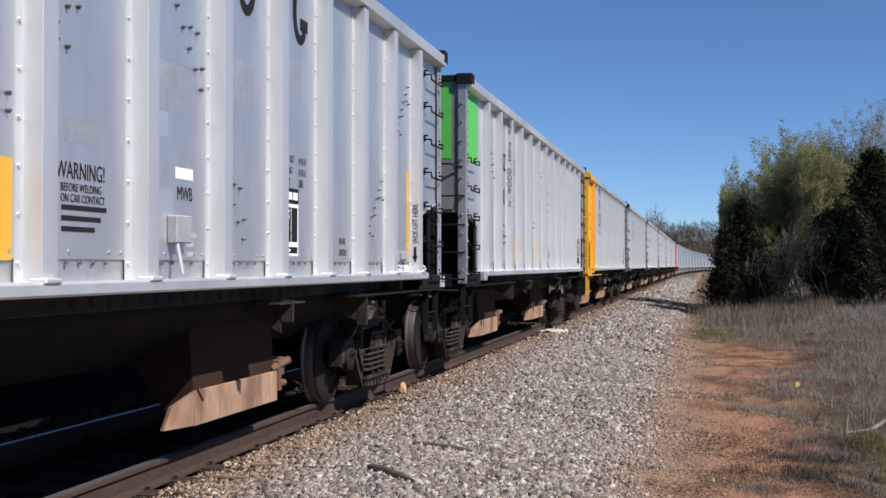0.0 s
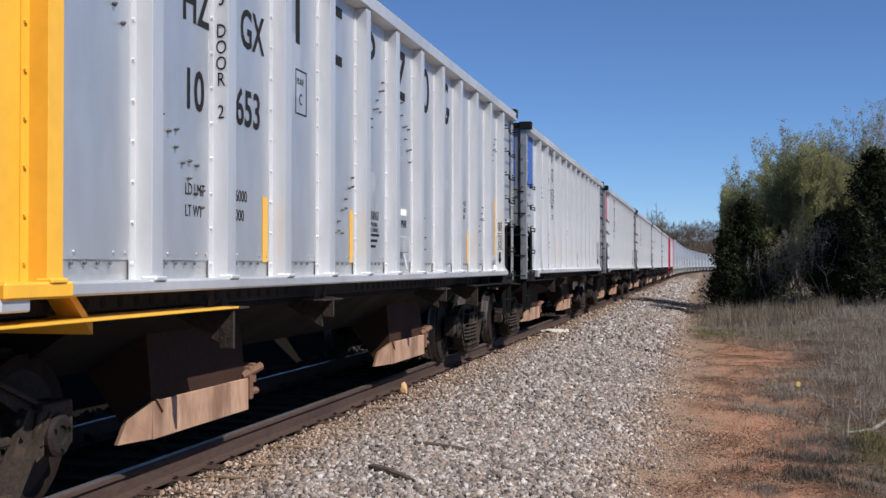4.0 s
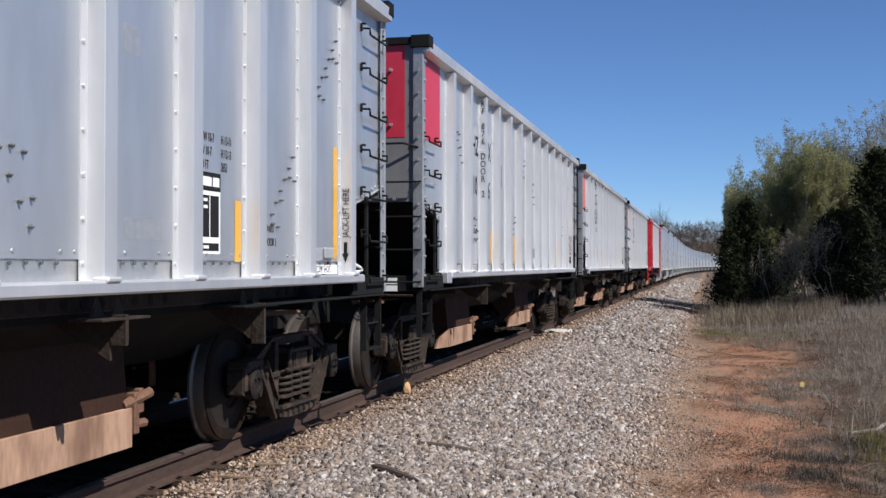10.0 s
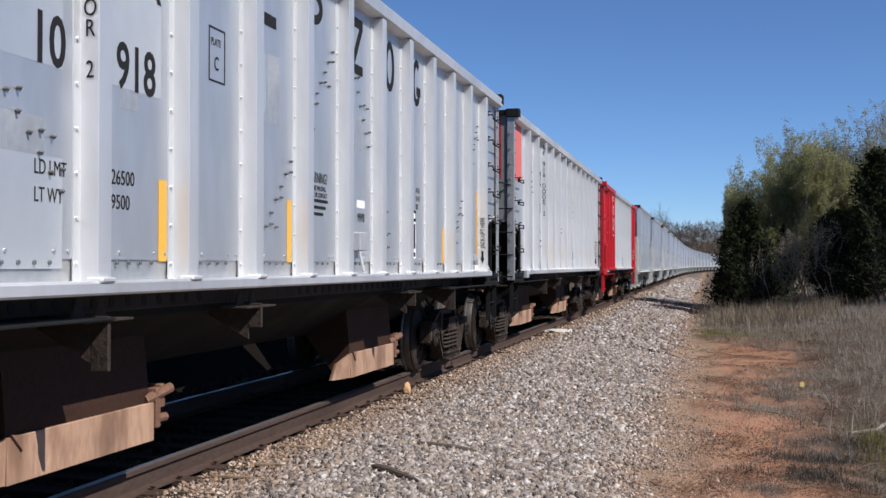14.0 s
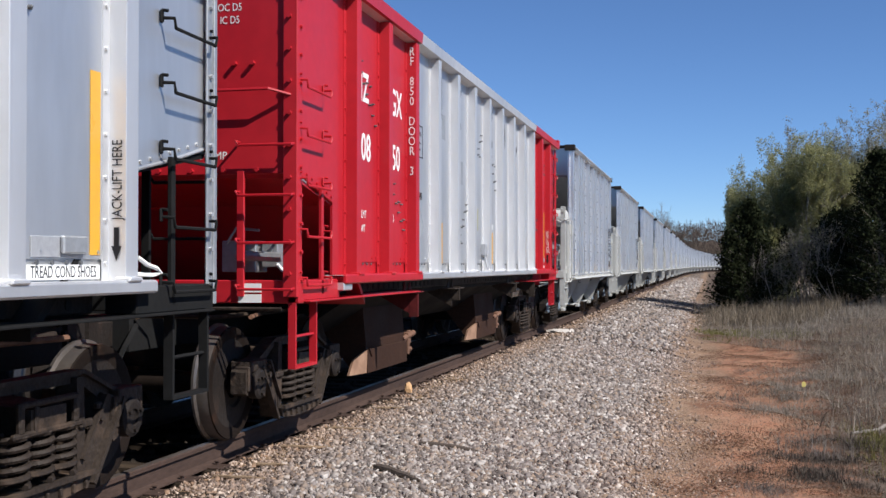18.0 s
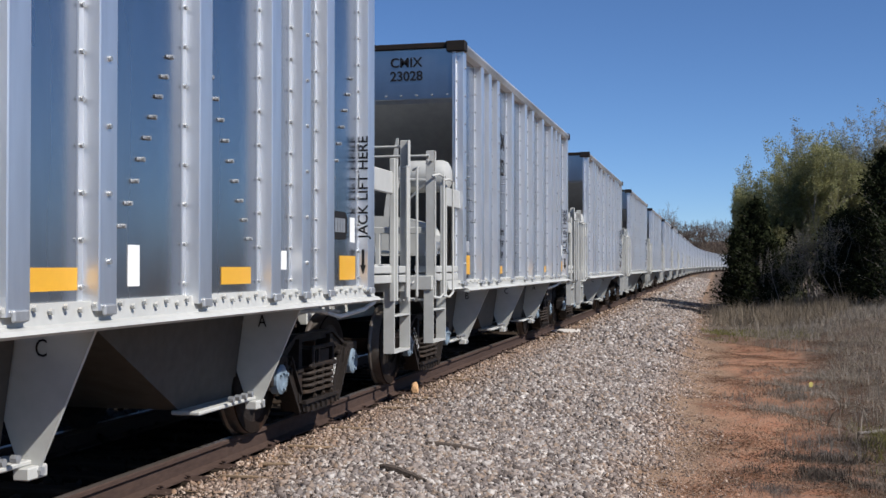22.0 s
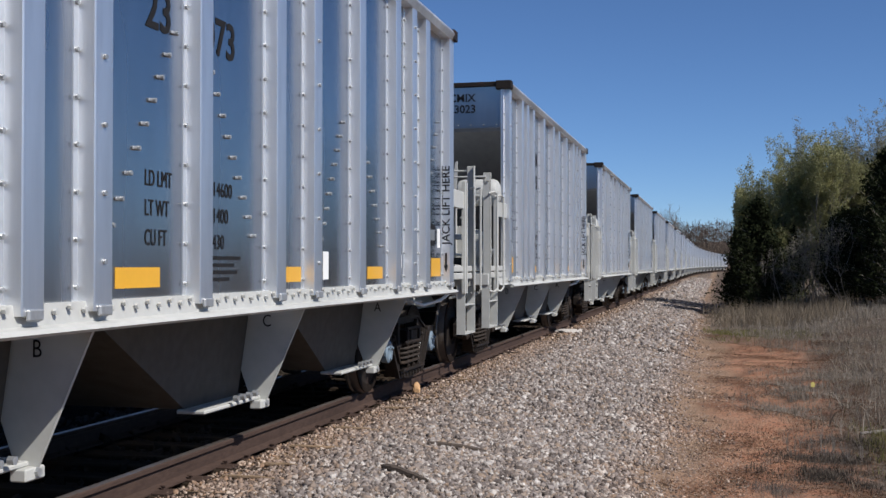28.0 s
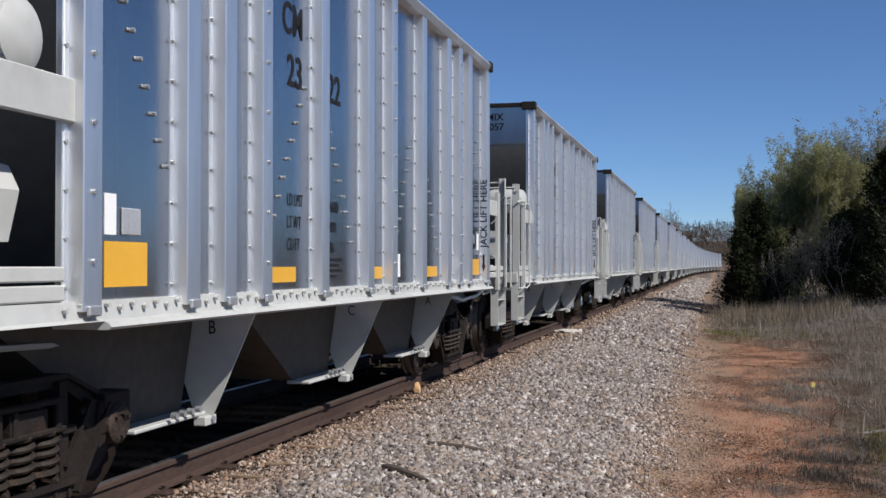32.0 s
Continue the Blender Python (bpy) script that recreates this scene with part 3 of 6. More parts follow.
            if sx > 0:
                part("wing_rivets", lambda: bolts(bolts(Shape(), [(1.515, sy * (HB + 0.05 + 0.12 * k), 2.0 + 0.029 * k) for k in range(8)], 0.013, 0.012),
                                                  [(1.553, sy * (HW - 0.06), z) for z in np.arange(1.3, 3.9, 0.22)], 0.015, 0.02), mat_w if whole else dull_silver, car, key=("h_wr", sy))["kind"] = "stuff"
                if sy < 0:
                    part("post_bolts", lambda: bolts(Shape(), [(1.495, -HW - 0.045, z) for z in np.arange(1.35, 3.85, 0.25)], 0.018, 0.026, 1), mat_p, car, key="h_pbolts")["kind"] = "stuff"
    for sy in (-1, 1):
        mat_e = front if sy < 0 else rear
        own = whole and (sy < 0 or rear is paint)
        end = part("end_sheet", lambda: Shape().block(-1.50, 1.50, min(sy * 7.485, sy * 7.525), max(sy * 7.485, sy * 7.525), 2.13, 3.93, 0.006), mat_e if own else end_shade, car, key=("h_end", sy))
        # Black in place of silver: the end bay's shade put into the colour.
        part("slope_sheet", lambda: Shape().prism([(sy * 7.505, 2.13), (sy * 7.485, 2.10), (sy * 6.58, 1.93), (sy * 5.6, 1.05), (sy * 5.6, 1.11), (sy * 6.58, 1.97)], 0, -1.5, 1.5), mat_e if own else black, car, key=("h_slope", sy))
        part("end_cap", lambda: Shape().block(-1.5, 1.60, min(sy * 7.43, sy * 7.565), max(sy * 7.43, sy * 7.565), 3.90, 3.985).block(1.42, 1.64, min(sy * 7.40, sy * 7.585), max(sy * 7.40, sy * 7.585), 3.86, 4.0), black if not own else paint, end, key=("h_cap", sy))
        part("end_rivets", lambda: bolts(Shape(), [(-1.3 + 0.28 * k, sy * 7.525 - (0.03 if sy < 0 else 0), 2.165) for k in range(10)] + [(x, sy * 7.525 - (0.04 if sy < 0 else 0), z) for x, z in ((1.03, 3.0), (1.18, 3.0), (1.03, 3.62), (1.18, 3.62))], 0.02, 0.04, 1), mat_e, end, key=("h_er", sy))["kind"] = "stuff"
        mat_b = paint if own else black
        beam = part("end_beam", lambda: Shape().block(-1.56, 1.56, min(sy * 7.390, sy * 7.510), max(sy * 7.390, sy * 7.510), 1.12, 1.30).block(1.36, 1.56, min(sy * 6.52, sy * 7.410), max(sy * 6.52, sy * 7.410), 1.14, 1.30)
                    .block(-1.56, -1.36, min(sy * 6.52, sy * 7.410), max(sy * 6.52, sy * 7.410), 1.14, 1.30), mat_b, car, key=("h_beam", sy))
        part("walkway_plate", lambda: Shape().block(1.30, 1.62, min(sy * 3.95, sy * 7.410), max(sy * 3.95, sy * 7.410), 1.128, 1.142, 0.003), mat_b, beam, key=("h_walk", sy))
        # ladders: bars on the end, on the wing, and the hanging step
        bar = paint if own else black
        lad = part("end_ladder", lambda: Shape().block(1.05, 1.11, min(sy * 7.510, sy * 7.540), max(sy * 7.510, sy * 7.540), 1.17, 2.16, 0.004), bar, car, key=("h_lad", sy))
        for z in (1.24, 1.60, 1.97, 2.36):
            part("rung", lambda: Shape().tube([(1.07, sy * 7.540, 0.02), (1.07, sy * 7.610, 0.02), (1.09, sy * 7.610, -0.01), (1.53, sy * 7.610, -0.01), (1.53, sy * 7.530, 0.0)], 0.011, 6), bar, lad, key=("h_erung", sy), at=(0, 0, z))
        part("rung", lambda: Shape().tube([(-1.2, sy * 7.525, 2.78), (-1.18, sy * 7.63, 2.78), (1.35, sy * 7.63, 2.78), (1.50, sy * 7.545, 2.74)], 0.013, 6), bar, lad, key=("h_erung_top", sy))
        stile = part("side_ladder", lambda: Shape().block(1.53, 1.56, sy * 6.960 - 0.025, sy * 6.960 + 0.025, 1.18, 2.06, 0.004), bar, car, key=("h_stile", sy))
        for z in (1.32, 1.70, 2.10) + ((2.49, 2.87) if sy < 0 else (2.49, 2.87, 3.25, 3.62)):
            part("rung", lambda: rung(min(sy * 6.86, sy * 7.47), max(sy * 6.86, sy * 7.47), 1.52, 0), bar, stile, key=("h_srung", sy), at=(0, 0, z))
        part("hanging_step", lambda: Shape().prism([(sy * 7.510, 1.2), (sy * 7.510, 0.61), (sy * 7.010, 0.61), (sy * 7.010, 1.2), (sy * 7.035, 1.2), (sy * 7.035, 0.632), (sy * 7.485, 0.632), (sy * 7.485, 1.2)], 0, 1.47, 1.53), bar, beam, key=("h_step", sy))
        part("step_rung", lambda: Shape().tube([(1.5, sy * 7.030, 0.86), (1.5, sy * 7.490, 0.86)], 0.012, 6), bar, beam, key=("h_steprung", sy))
        coupler(car, sy, 8.28, grime)
    # chutes, hangers and trucks
    for y0 in (-4.05, 1.85):
        # The sill's shadow is painted: dark chute above, lighter apron below the shadow line.
        ch = part("discharge_chute", lambda: Shape().prism([(0.45, 1.10), (0.98, 1.10), (1.03, 0.58), (1.03, 0.30), (0.85, 0.30), (0.50, 0.75)], 1, 0, 1.58), rust_with_shade, car, key="h_chute", at=(0, y0, 0))
        part("chute_apron", lambda: Shape().block(1.03, 1.06, -0.02, 1.60, 0.25, 0.505, 0.004).prism([(0.0, 0.52), (0.10, 0.505), (0.10, 0.42)], 0, 1.06, 1.075), rust_with_shade if number == 850 else chute, ch, key="h_apron")
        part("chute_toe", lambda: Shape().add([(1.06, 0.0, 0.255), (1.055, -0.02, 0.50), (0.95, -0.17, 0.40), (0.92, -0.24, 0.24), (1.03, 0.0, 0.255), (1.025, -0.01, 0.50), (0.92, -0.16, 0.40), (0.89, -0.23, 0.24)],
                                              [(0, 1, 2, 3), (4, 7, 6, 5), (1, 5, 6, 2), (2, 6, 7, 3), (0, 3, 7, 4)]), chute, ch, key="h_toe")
        part("door_arm", lambda: Shape().block(1.0, 1.08, 1.60, 1.66, 0.33, 0.60).block(0.95, 1.08, 1.66, 1.72, 0.46, 0.62).tube([(1.02, 1.54, 0.52), (1.1, 1.76, 0.59)], 0.035, 8).tube([(1.02, 1.54, 0.39), (1.06, 1.76, 0.39)], 0.03, 8), rust, ch, key="h_arm")
    part("chute_beam", lambda: Shape().block(1.28, 1.36, -6.4, 6.4, 1.155, 1.262), grime, car, key="h_cbeam")
    # Holes drawn as black discs, the shade inside them put into the colour.
    part("perforation", lambda: bolts(Shape(), [(1.358, y, 1.207) for y in np.arange(-6.2, 6.3, 0.19) if math.sin(1.1 * y) > -0.55], 0.033, 0.006, 0, 8), letter, car, key="h_holes")["kind"] = "stuff"
    part("chute_beam", lambda: Shape().block(-1.36, -1.28, -6.4, 6.4, 1.02, 1.262), black, car, key="h_cbeam2")
    part("hopper_bottom", lambda: Shape().prism([(-1.3, 1.15), (1.3, 1.15), (0.6, 0.7), (-0.6, 0.7)], 1, -5.2, 5.2), black, car, key="h_hop")
    for y, long in ((-3.98, True), (-1.9, False), (2.4, False), (4.35, True)):
        # On car 850 the red front hanger is darkened: sill shadow put into paint.
        part("hanger", lambda: Shape().block(1.50, 1.60, -0.015, 0.015, 0.86 if long else 0.98, 1.15, 0.004).block(1.40, 1.60, -0.26, 0.26, 1.12, 1.135, 0.003).prism([(1.1, 1.12), (1.5, 1.12), (1.5, 0.9)], 1, -0.012, 0.012).prism([(-0.16, 1.135), (-0.02, 1.135), (-0.09, 1.24)], 0, 1.46, 1.475).prism([(0.06, 1.135), (0.20, 1.135), (0.13, 1.24)], 0, 1.46, 1.475),
             shaded_red if whole and number == 850 and y < -3 else dusty, car, key=("h_hang", long), at=(0, y, 0))
    for y in (-6.22, 6.36):
        truck(car, y, dusty, grime)
    for x, z, y0, y1 in ((0.62, 0.98, -7.2, 7.2), (0.35, 0.70, -5.0, 5.1)):
        part("brake_pipe", lambda: Shape().tube([(x, y0, z), (x, 0.2 * y1, z - 0.02), (x, y1, z)], 0.022, 6), dusty, car, key=("h_pipe", x))
    for sy in (-1, 1):
        part("brake_lever", lambda: Shape().block(0.30, 0.34, min(sy * 5.1, sy * 5.16), max(sy * 5.1, sy * 5.16), 0.45, 1.0).tube([(0.32, sy * 5.13, 0.95), (0.9, sy * 6.9, 0.98)], 0.02, 6), rust, car, key=("h_lever", sy))
        part("uncoupling_lever", lambda: Shape().tube([(1.45, sy * 7.6, 1.08), (0.5, sy * 7.62, 1.08), (0.3, sy * 7.75, 1.0)], 0.014, 6), dusty, car, key=("h_unc", sy))
    if whole:
        spans = [(-HB, H_RIBS[scheme["ribs"] - 1] + 0.1)] + ([(H_RIBS[10] + 0.06, HB + 0.04)] if rear is paint else [])
        for k, (a, b) in enumerate(spans):
            part("painted_sill", lambda: Shape().block(1.47, 1.645, a, b, 1.257, 1.339, 0.012), paint, car, key=("h_psill", number, k))
            part("painted_chord", lambda: Shape().prism([(1.60, 3.812), (1.634, 3.818), (1.644, 3.932), (1.604, 3.954), (1.58, 3.954)], 1, min(a, -HW) if a < 0 else a, b if b < 0 else HW), paint, car, key=("h_pchord", number, k))
    # paint panels and lettering
    if not whole:
        if paint is not silver:
            part("painted_panel", lambda: Shape().box(-1.1, 1.34, -7.530, -7.526, 2.86, 3.9), end_red if paint is salmon else paint, car, key="h_pp")
            part("painted_panel", lambda: Shape().prism([(-HB - 0.0, 2.85), (-HW + 0.13, 2.85), (-HW + 0.13, 3.81), (-HB - 0.0, 3.81)], 0, 1.516, 1.519), paint, car, key="h_pp2")
    lettering(car, number, scheme, index)
    return car


def coupler(car, sy, y, steel):
    part("coupler", lambda: Shape().block(-0.13, 0.13, min(sy * (y - 0.75), sy * (y - 0.12)), max(sy * (y - 0.75), sy * (y - 0.12)), 0.78, 0.98)
         .prism([(-0.17, sy * (y - 0.2)), (0.17, sy * (y - 0.2)), (0.20, sy * (y - 0.02)), (0.05, sy * (y + 0.02)), (-0.02, sy * (y - 0.06)), (-0.19, sy * (y + 0.0))], 2, 0.74, 1.02), steel, car, key=("coupler", sy, y))
    part("brake_hose", lambda: Shape().tube([(0.32, sy * (y - 0.5), 0.95), (0.36, sy * (y - 0.25), 0.8), (0.28, sy * (y - 0.08), 0.45), (0.2, sy * (y + 0.03), 0.42)], 0.022, 6), black, car, key=("hose", sy, y))


def bars(car, y, z, widths, h, gap, mat, x=1.506):
    """Lines of writing too small to read, as plain bars."""
    for k, w in enumerate(widths):
        part("stencil_bar", lambda: Shape().box(x, x + 0.002, 0, w, -h, 0), mat, car, key=("bar", round(w, 2), h, x), at=(0, y, z - k * gap))


def lettering(car, number, scheme, index):
    y0 = -HB + 0.25
    whole = scheme.get("whole", False)
    ink = white if number == 850 else letter
    X = 1.5075
    if not whole and number in (907, 873, 876, 918, 916):
        part("paint_patch", lambda: Shape().box(1.5052, 1.5058, 1.46, 2.30, 2.40, 3.35), fresh_silver, car, key="pp_a", at=(0, -HB, 0))
        part("paint_patch", lambda: Shape().box(1.5052, 1.5058, 2.51, 3.34, 2.40, 3.35), fresh_silver, car, key="pp_c", at=(0, -HB, 0))
        part("paint_patch", lambda: Shape().box(1.5052, 1.5058, 1.62, 2.30, 1.40, 1.95), fresh_silver, car, key="pp_b", at=(0, -HB, 0))
    num = str(10000 + number)
    cut = 2 if number != 850 else 3
    u1, u2 = (2.0, 2.86) if number != 850 else (0.66, 1.78)
    words("HZ", 0.385, ink, car, (X, -HB + u1, 2.955), stretch=0.78, bold=0.006)
    words("GX", 0.385, ink, car, (X, -HB + u2 + 0.04, 2.955), stretch=0.78, bold=0.006)
    words(num[:cut], 0.36, ink, car, (X, -HB + u1 + 0.02, 2.405), stretch=0.85, bold=0.006)
    words(num[cut:], 0.36, ink, car, (X, -HB + u2 + (-0.04 if cut == 2 else 0.1), 2.40), stretch=0.85, bold=0.006)
    weights = {850: ("243400", "42600"), 752: ("226500", "59500"), 653: ("226000", "60000")}.get(number, ("226500", "59500"))
    for k, a in enumerate(("LD LMT", "LT WT")):
        words(a, 0.105, ink, car, (X, -HB + u1 + 0.05, 1.86 - 0.135 * k), stretch=0.8)
        words(weights[k], 0.115, ink, car, (X, -HB + u2 - 0.14, 1.86 - 0.135 * k), stretch=0.9)
    words("RF %d DOOR %d" % (number, 3 if number == 850 else 2), 0.13, ink, car, (1.565, H_RIBS[2] - 0.091, 3.66), "front", vertical=True, stretch=0.75)
    # amber reflective strips and plain-shape company mark
    strips = [(H_RIBS[k] - 0.27, z0, z1) for k, z0, z1 in ((3, 1.44, 1.92), (5, 1.44, 1.92), (10, 1.44, 1.86), (12, 1.47, 2.44))]
    if number == 850:
        strips = [(u - HB, z0, z1) for u, z0, z1 in ((4.02, 1.44, 1.93), (7.30, 1.44, 1.90), (10.45, 1.44, 1.86), (12.67, 1.47, 2.44))]
    if number in (747, 752):
        del strips[2]
    for ys, z0, z1 in strips:
        part("reflective_strip", lambda: Shape().box(1.5062, 1.5085, 0, 0.10, z0, z1), amber, car, "amber reflective strip", key=("strip", z0, z1), at=(0, ys, 0))
    for k, u in enumerate((3.5, 4.58, 5.66, 6.76, 7.86, 8.95)):
        def mark():
            sh = Shape()
            if k in (0, 1, 2):
                sh.box(1.506, 1.5085, 0, 0.09, 3.18, 3.70)
            if k in (0,):
                sh.box(1.506, 1.5085, 0.25, 0.34, 3.18, 3.70)
            if k in (1, 3):
                sh.box(1.506, 1.5085, 0.0, 0.34, 3.18, 3.27).box(1.506, 1.5085, 0.0, 0.34, 3.61, 3.70)
            if k == 3:
                sh.prism([(0.0, 3.27), (0.1, 3.27), (0.34, 3.61), (0.24, 3.61)], 0, 1.506, 1.5085)
            if k in (2, 4, 5):
                n = 16
                a0, a1 = (0, 2 * math.pi) if k == 4 else (0.9, 5.6) if k == 5 else (-1.6, 1.6)
                cy, cz, ry, rz = (0.17, 3.44, 0.17, 0.26) if k > 2 else (0.09, 3.55, 0.22, 0.15)
                out = [(cy + ry * math.cos(a), cz + rz * math.sin(a)) for a in np.linspace(a0, a1, n)]
                inn = [(cy + (ry - 0.08) * math.cos(a), cz + (rz - 0.08) * math.sin(a)) for a in np.linspace(a1, a0, n)]
                for j in range(n - 1):
                    sh.prism([out[j], out[j + 1], inn[n - 2 - j], inn[n - 1 - j]], 0, 1.506, 1.5085)
            if k == 5:
                sh.box(1.506, 1.5085, 0.17, 0.34, 3.30, 3.40)
            return sh
        part("company_mark", mark, letter, car, key=("mark", k), at=(0, y0 + u, 0))
    # small stencils
    ub = 8.78 if number in (747, 752, 918, 916) else 9.82
    yp = y0 + 3.75 if number != 850 else -HB + 2.9
    part("plate_frame", lambda: Shape().box(1.506, 1.508, 0, 0.012, 2.62, 2.98).box(1.506, 1.508, 0.24, 0.252, 2.62, 2.98).box(1.506, 1.508, 0, 0.252, 2.62, 2.632).box(1.506, 1.508, 0, 0.252, 2.968, 2.98), letter, car, key="pf", at=(0, yp, 0))
    words("PLATE", 0.07, letter, car, (X, yp + 0.03, 2.86), stretch=0.8)
    words("C", 0.13, letter, car, (X, yp + 0.08, 2.70), stretch=0.8)
    if number != 850:
        zw = 1.86 if index in (0, 2) else 2.10
        words("WARNING!", 0.125, letter, car, (X, y0 + 5.62, zw), stretch=0.74)
        for k, s in enumerate(("BEFORE WELDING", "ON CAR CONTACT")):
            words(s, 0.06, letter, car, (X, y0 + 5.66, zw - 0.065 - 0.055 * k), stretch=0.8)
        bars(car, y0 + 5.67, zw - 0.135, (0.44, 0.38, 0.32), 0.026, 0.055, letter)
    words("MWB", 0.12, letter, car, (X, y0 + 6.95 if number != 850 else -HB + 2.9, 1.82 if number != 850 else 2.15), stretch=0.75)
    part("label_sheet", lambda: Shape().box(1.5055, 1.50750, 0, 0.24, 1.95, 2.02), white, car, key="ls", at=(0, y0 + 6.93, 0))
    part("valve_box", lambda: Shape().block(1.505, 1.575, 0, 0.2, 1.55, 1.72).tube([(1.55, 0.04, 1.56), (1.6, 0.02, 1.36)], 0.016, 6), galv if index % 2 else patch_grey, car, key="vb", at=(0, y0 + 6.82 if number != 850 else -HB + 6.5, 0))
    bars(car, y0 + 6.84 + 0.24, 1.62, (0.14, 0.10, 0.12), 0.03, 0.06, grey_letter)
    ud, zd = {747: (10.12, 1.60), 752: (10.08, 1.60), 850: (9.90, 1.66)}.get(number, (10.9, 1.66))
    words("RF-%d" % number, 0.085, letter, car, (X, y0 + ud, zd), stretch=0.7)
    words("DOOR 1" if number != 850 else "DOOR 4", 0.085, letter, car, (X, y0 + ud, zd - 0.10), stretch=0.7)
    if number == 850:
        board = part("data_board", lambda: Shape().box(1.5055, 1.508, 0, 0.62, 1.46, 1.80), white, car, "black data board with a white border", at=(0, y0 + 8.54, 0))
        part("data_block", lambda: Shape().box(1.508, 1.5095, 0.02, 0.60, 1.545, 1.785), letter, board)
        for w, z in ((0.2, 1.73), (0.16, 1.67), (0.12, 1.61)):
            part("stencil_bar", lambda: Shape().box(1.5095, 1.5105, 0.06, 0.06 + w, z, z + 0.03), white, board)
        for o, w in ((0.03, 0.12), (0.2, 0.1), (0.34, 0.2)):
            part("stencil_bar", lambda: Shape().box(1.508, 1.5095, o, o + w, 1.48, 1.52), letter, board)
    else:
        board = part("data_board", lambda: Shape().box(1.5055, 1.508, 0, 0.30, 1.49, 1.90), white, car, "black and white data board", key="db", at=(0, y0 + ub, 0))
        for o, w, z0, z1 in ((0.0, 0.30, 1.90, 2.02), (0.025, 0.105, 1.60, 1.87), (0.145, 0.13, 1.60, 1.87), (0.025, 0.25, 1.51, 1.56)):
            part("data_block", lambda: Shape().box(1.508, 1.5095, o, o + w, z0, z1), letter, board, key=("db", o, z0))
        for o, w, z0, z1 in ((0.02, 0.14, 1.93, 1.99), (0.18, 0.10, 1.93, 1.99), (0.04, 0.06, 1.83, 1.85), (0.04, 0.06, 1.785, 1.805), (0.04, 0.08, 1.525, 1.545)):
            part("stencil_bar", lambda: Shape().box(1.5095, 1.5105, o, o + w, z0, z1), white, board, key=("dbw", o, z0))
    for k, (a, b) in enumerate((("EXW 10-7", "H 13-11"), ("EW 10-7", "H 12-11"), ("CU FT", "2652"))):
        du, dz, ik = (2.1, -0.10, white) if number == 850 else (0, 0, letter)
        words(a, 0.085, ik, car, (X, y0 + ub - 0.02 + du, 2.22 + dz - 0.09 * k), stretch=0.6)
        words(b, 0.085, ik, car, (X, y0 + ub + 0.31 + du, 2.22 + dz - 0.09 * k), stretch=0.6)
    words("JACK-LIFT HERE", 0.085, letter if number != 850 else white, car, (1.59, H_RIBS[12] - 0.091, 1.66), "up_front", stretch=0.72)
    part("arrow", lambda: Shape().prism([(1.545, 1.62), (1.575, 1.62), (1.575, 1.52), (1.59, 1.52), (1.56, 1.44), (1.53, 1.52), (1.545, 1.52)], 1, -0.0925, -0.0905), letter, car, key="h_arrow", at=(0, H_RIBS[12], 0))
    part("label_strip", lambda: Shape().box(1.495, 1.50750, 0, 0.66, 1.345, 1.42), white, car, key="lstrip", at=(0, H_RIBS[12] - 0.83, 0))
    words(("HF COMP SHOES", "TREAD COND SHOES")[index % 2], 0.085, letter, car, (1.5085, H_RIBS[12] - 0.80, 1.355), stretch=0.72)
    part("card_recess", lambda: Shape().block(1.505, 1.512, 0, 0.46, 1.455, 1.56), patch_grey, car, "dull grey recessed card plate", key="card", at=(0, H_RIBS[12] - 0.80, 0))
    part("card_holder", lambda: Shape().block(1.512, 1.54, 0.24, 0.46, 1.475, 1.565), galv if index % 2 else patch_grey, car, key="card2", at=(0, H_RIBS[12] - 0.80, 0))
    part("air_hose", lambda: Shape().tube([(1.50, 0.06, 1.46), (1.52, 0.13, 1.42), (1.54, 0.2, 1.40), (1.55, 0.24, 1.375), (1.52, 0.2, 1.36), (1.46, 0.1, 1.365)], 0.014, 6), white, car, "pale grey rubber air hose", key="rear_hose", at=(0, HB, 0))
    words("DO NOT HUMP", 0.09, letter if number != 850 else white, car, (0.36, -7.528, 2.25), "front", stretch=0.95)
    part("white_plate", lambda: Shape().box(1.06, 1.25, -7.525, -7.518, 1.205, 1.275).box(1.06, 1.25, -7.525, -7.518, 1.125, 1.19), white, car, "white reflective plate", key="wplate")
    if not whole:
        bars_front(car, scheme)
    # painted-over stencils and worn spots
    rng = random.Random(number)
    for k in range(9):
        bay = rng.randrange(2 if whole else 0, 11)
        w, h = rng.choice(((0.2, 0.16), (0.34, 0.3), (0.14, 0.42), (0.45, 0.12), (0.26, 0.5)))
        part("painted_over_patch", lambda: Shape().box(1.5052, 1.5057, 0, w, 0, h), rng.choice((dull_silver, dull_silver, fresh_silver)), car, key=("pop", w, h), at=(0, H_RIBS[bay] + 0.09 + rng.uniform(0, 0.28), rng.uniform(1.45, 3.1)))
    if number == 850:
        words("OC D5", 0.085, white, car, (0.88, -7.528, 3.42), "front", stretch=0.8)
        words("IC D5", 0.085, white, car, (0.90, -7.528, 3.32), "front", stretch=0.8)
        part("faded_diamond", lambda: Shape().prism([(2.98, 1.62), (3.2, 1.86), (3.0, 2.12), (2.78, 1.88)], 0, 1.5055, 1.5065), dull_silver, car, at=(0, -HB, 0))
        part("painted_over_patch", lambda: Shape().box(1.5052, 1.5057, 6.05, 6.3, 1.9, 2.2), spray, car, "pale yellow overspray", at=(0, -HB, 0))
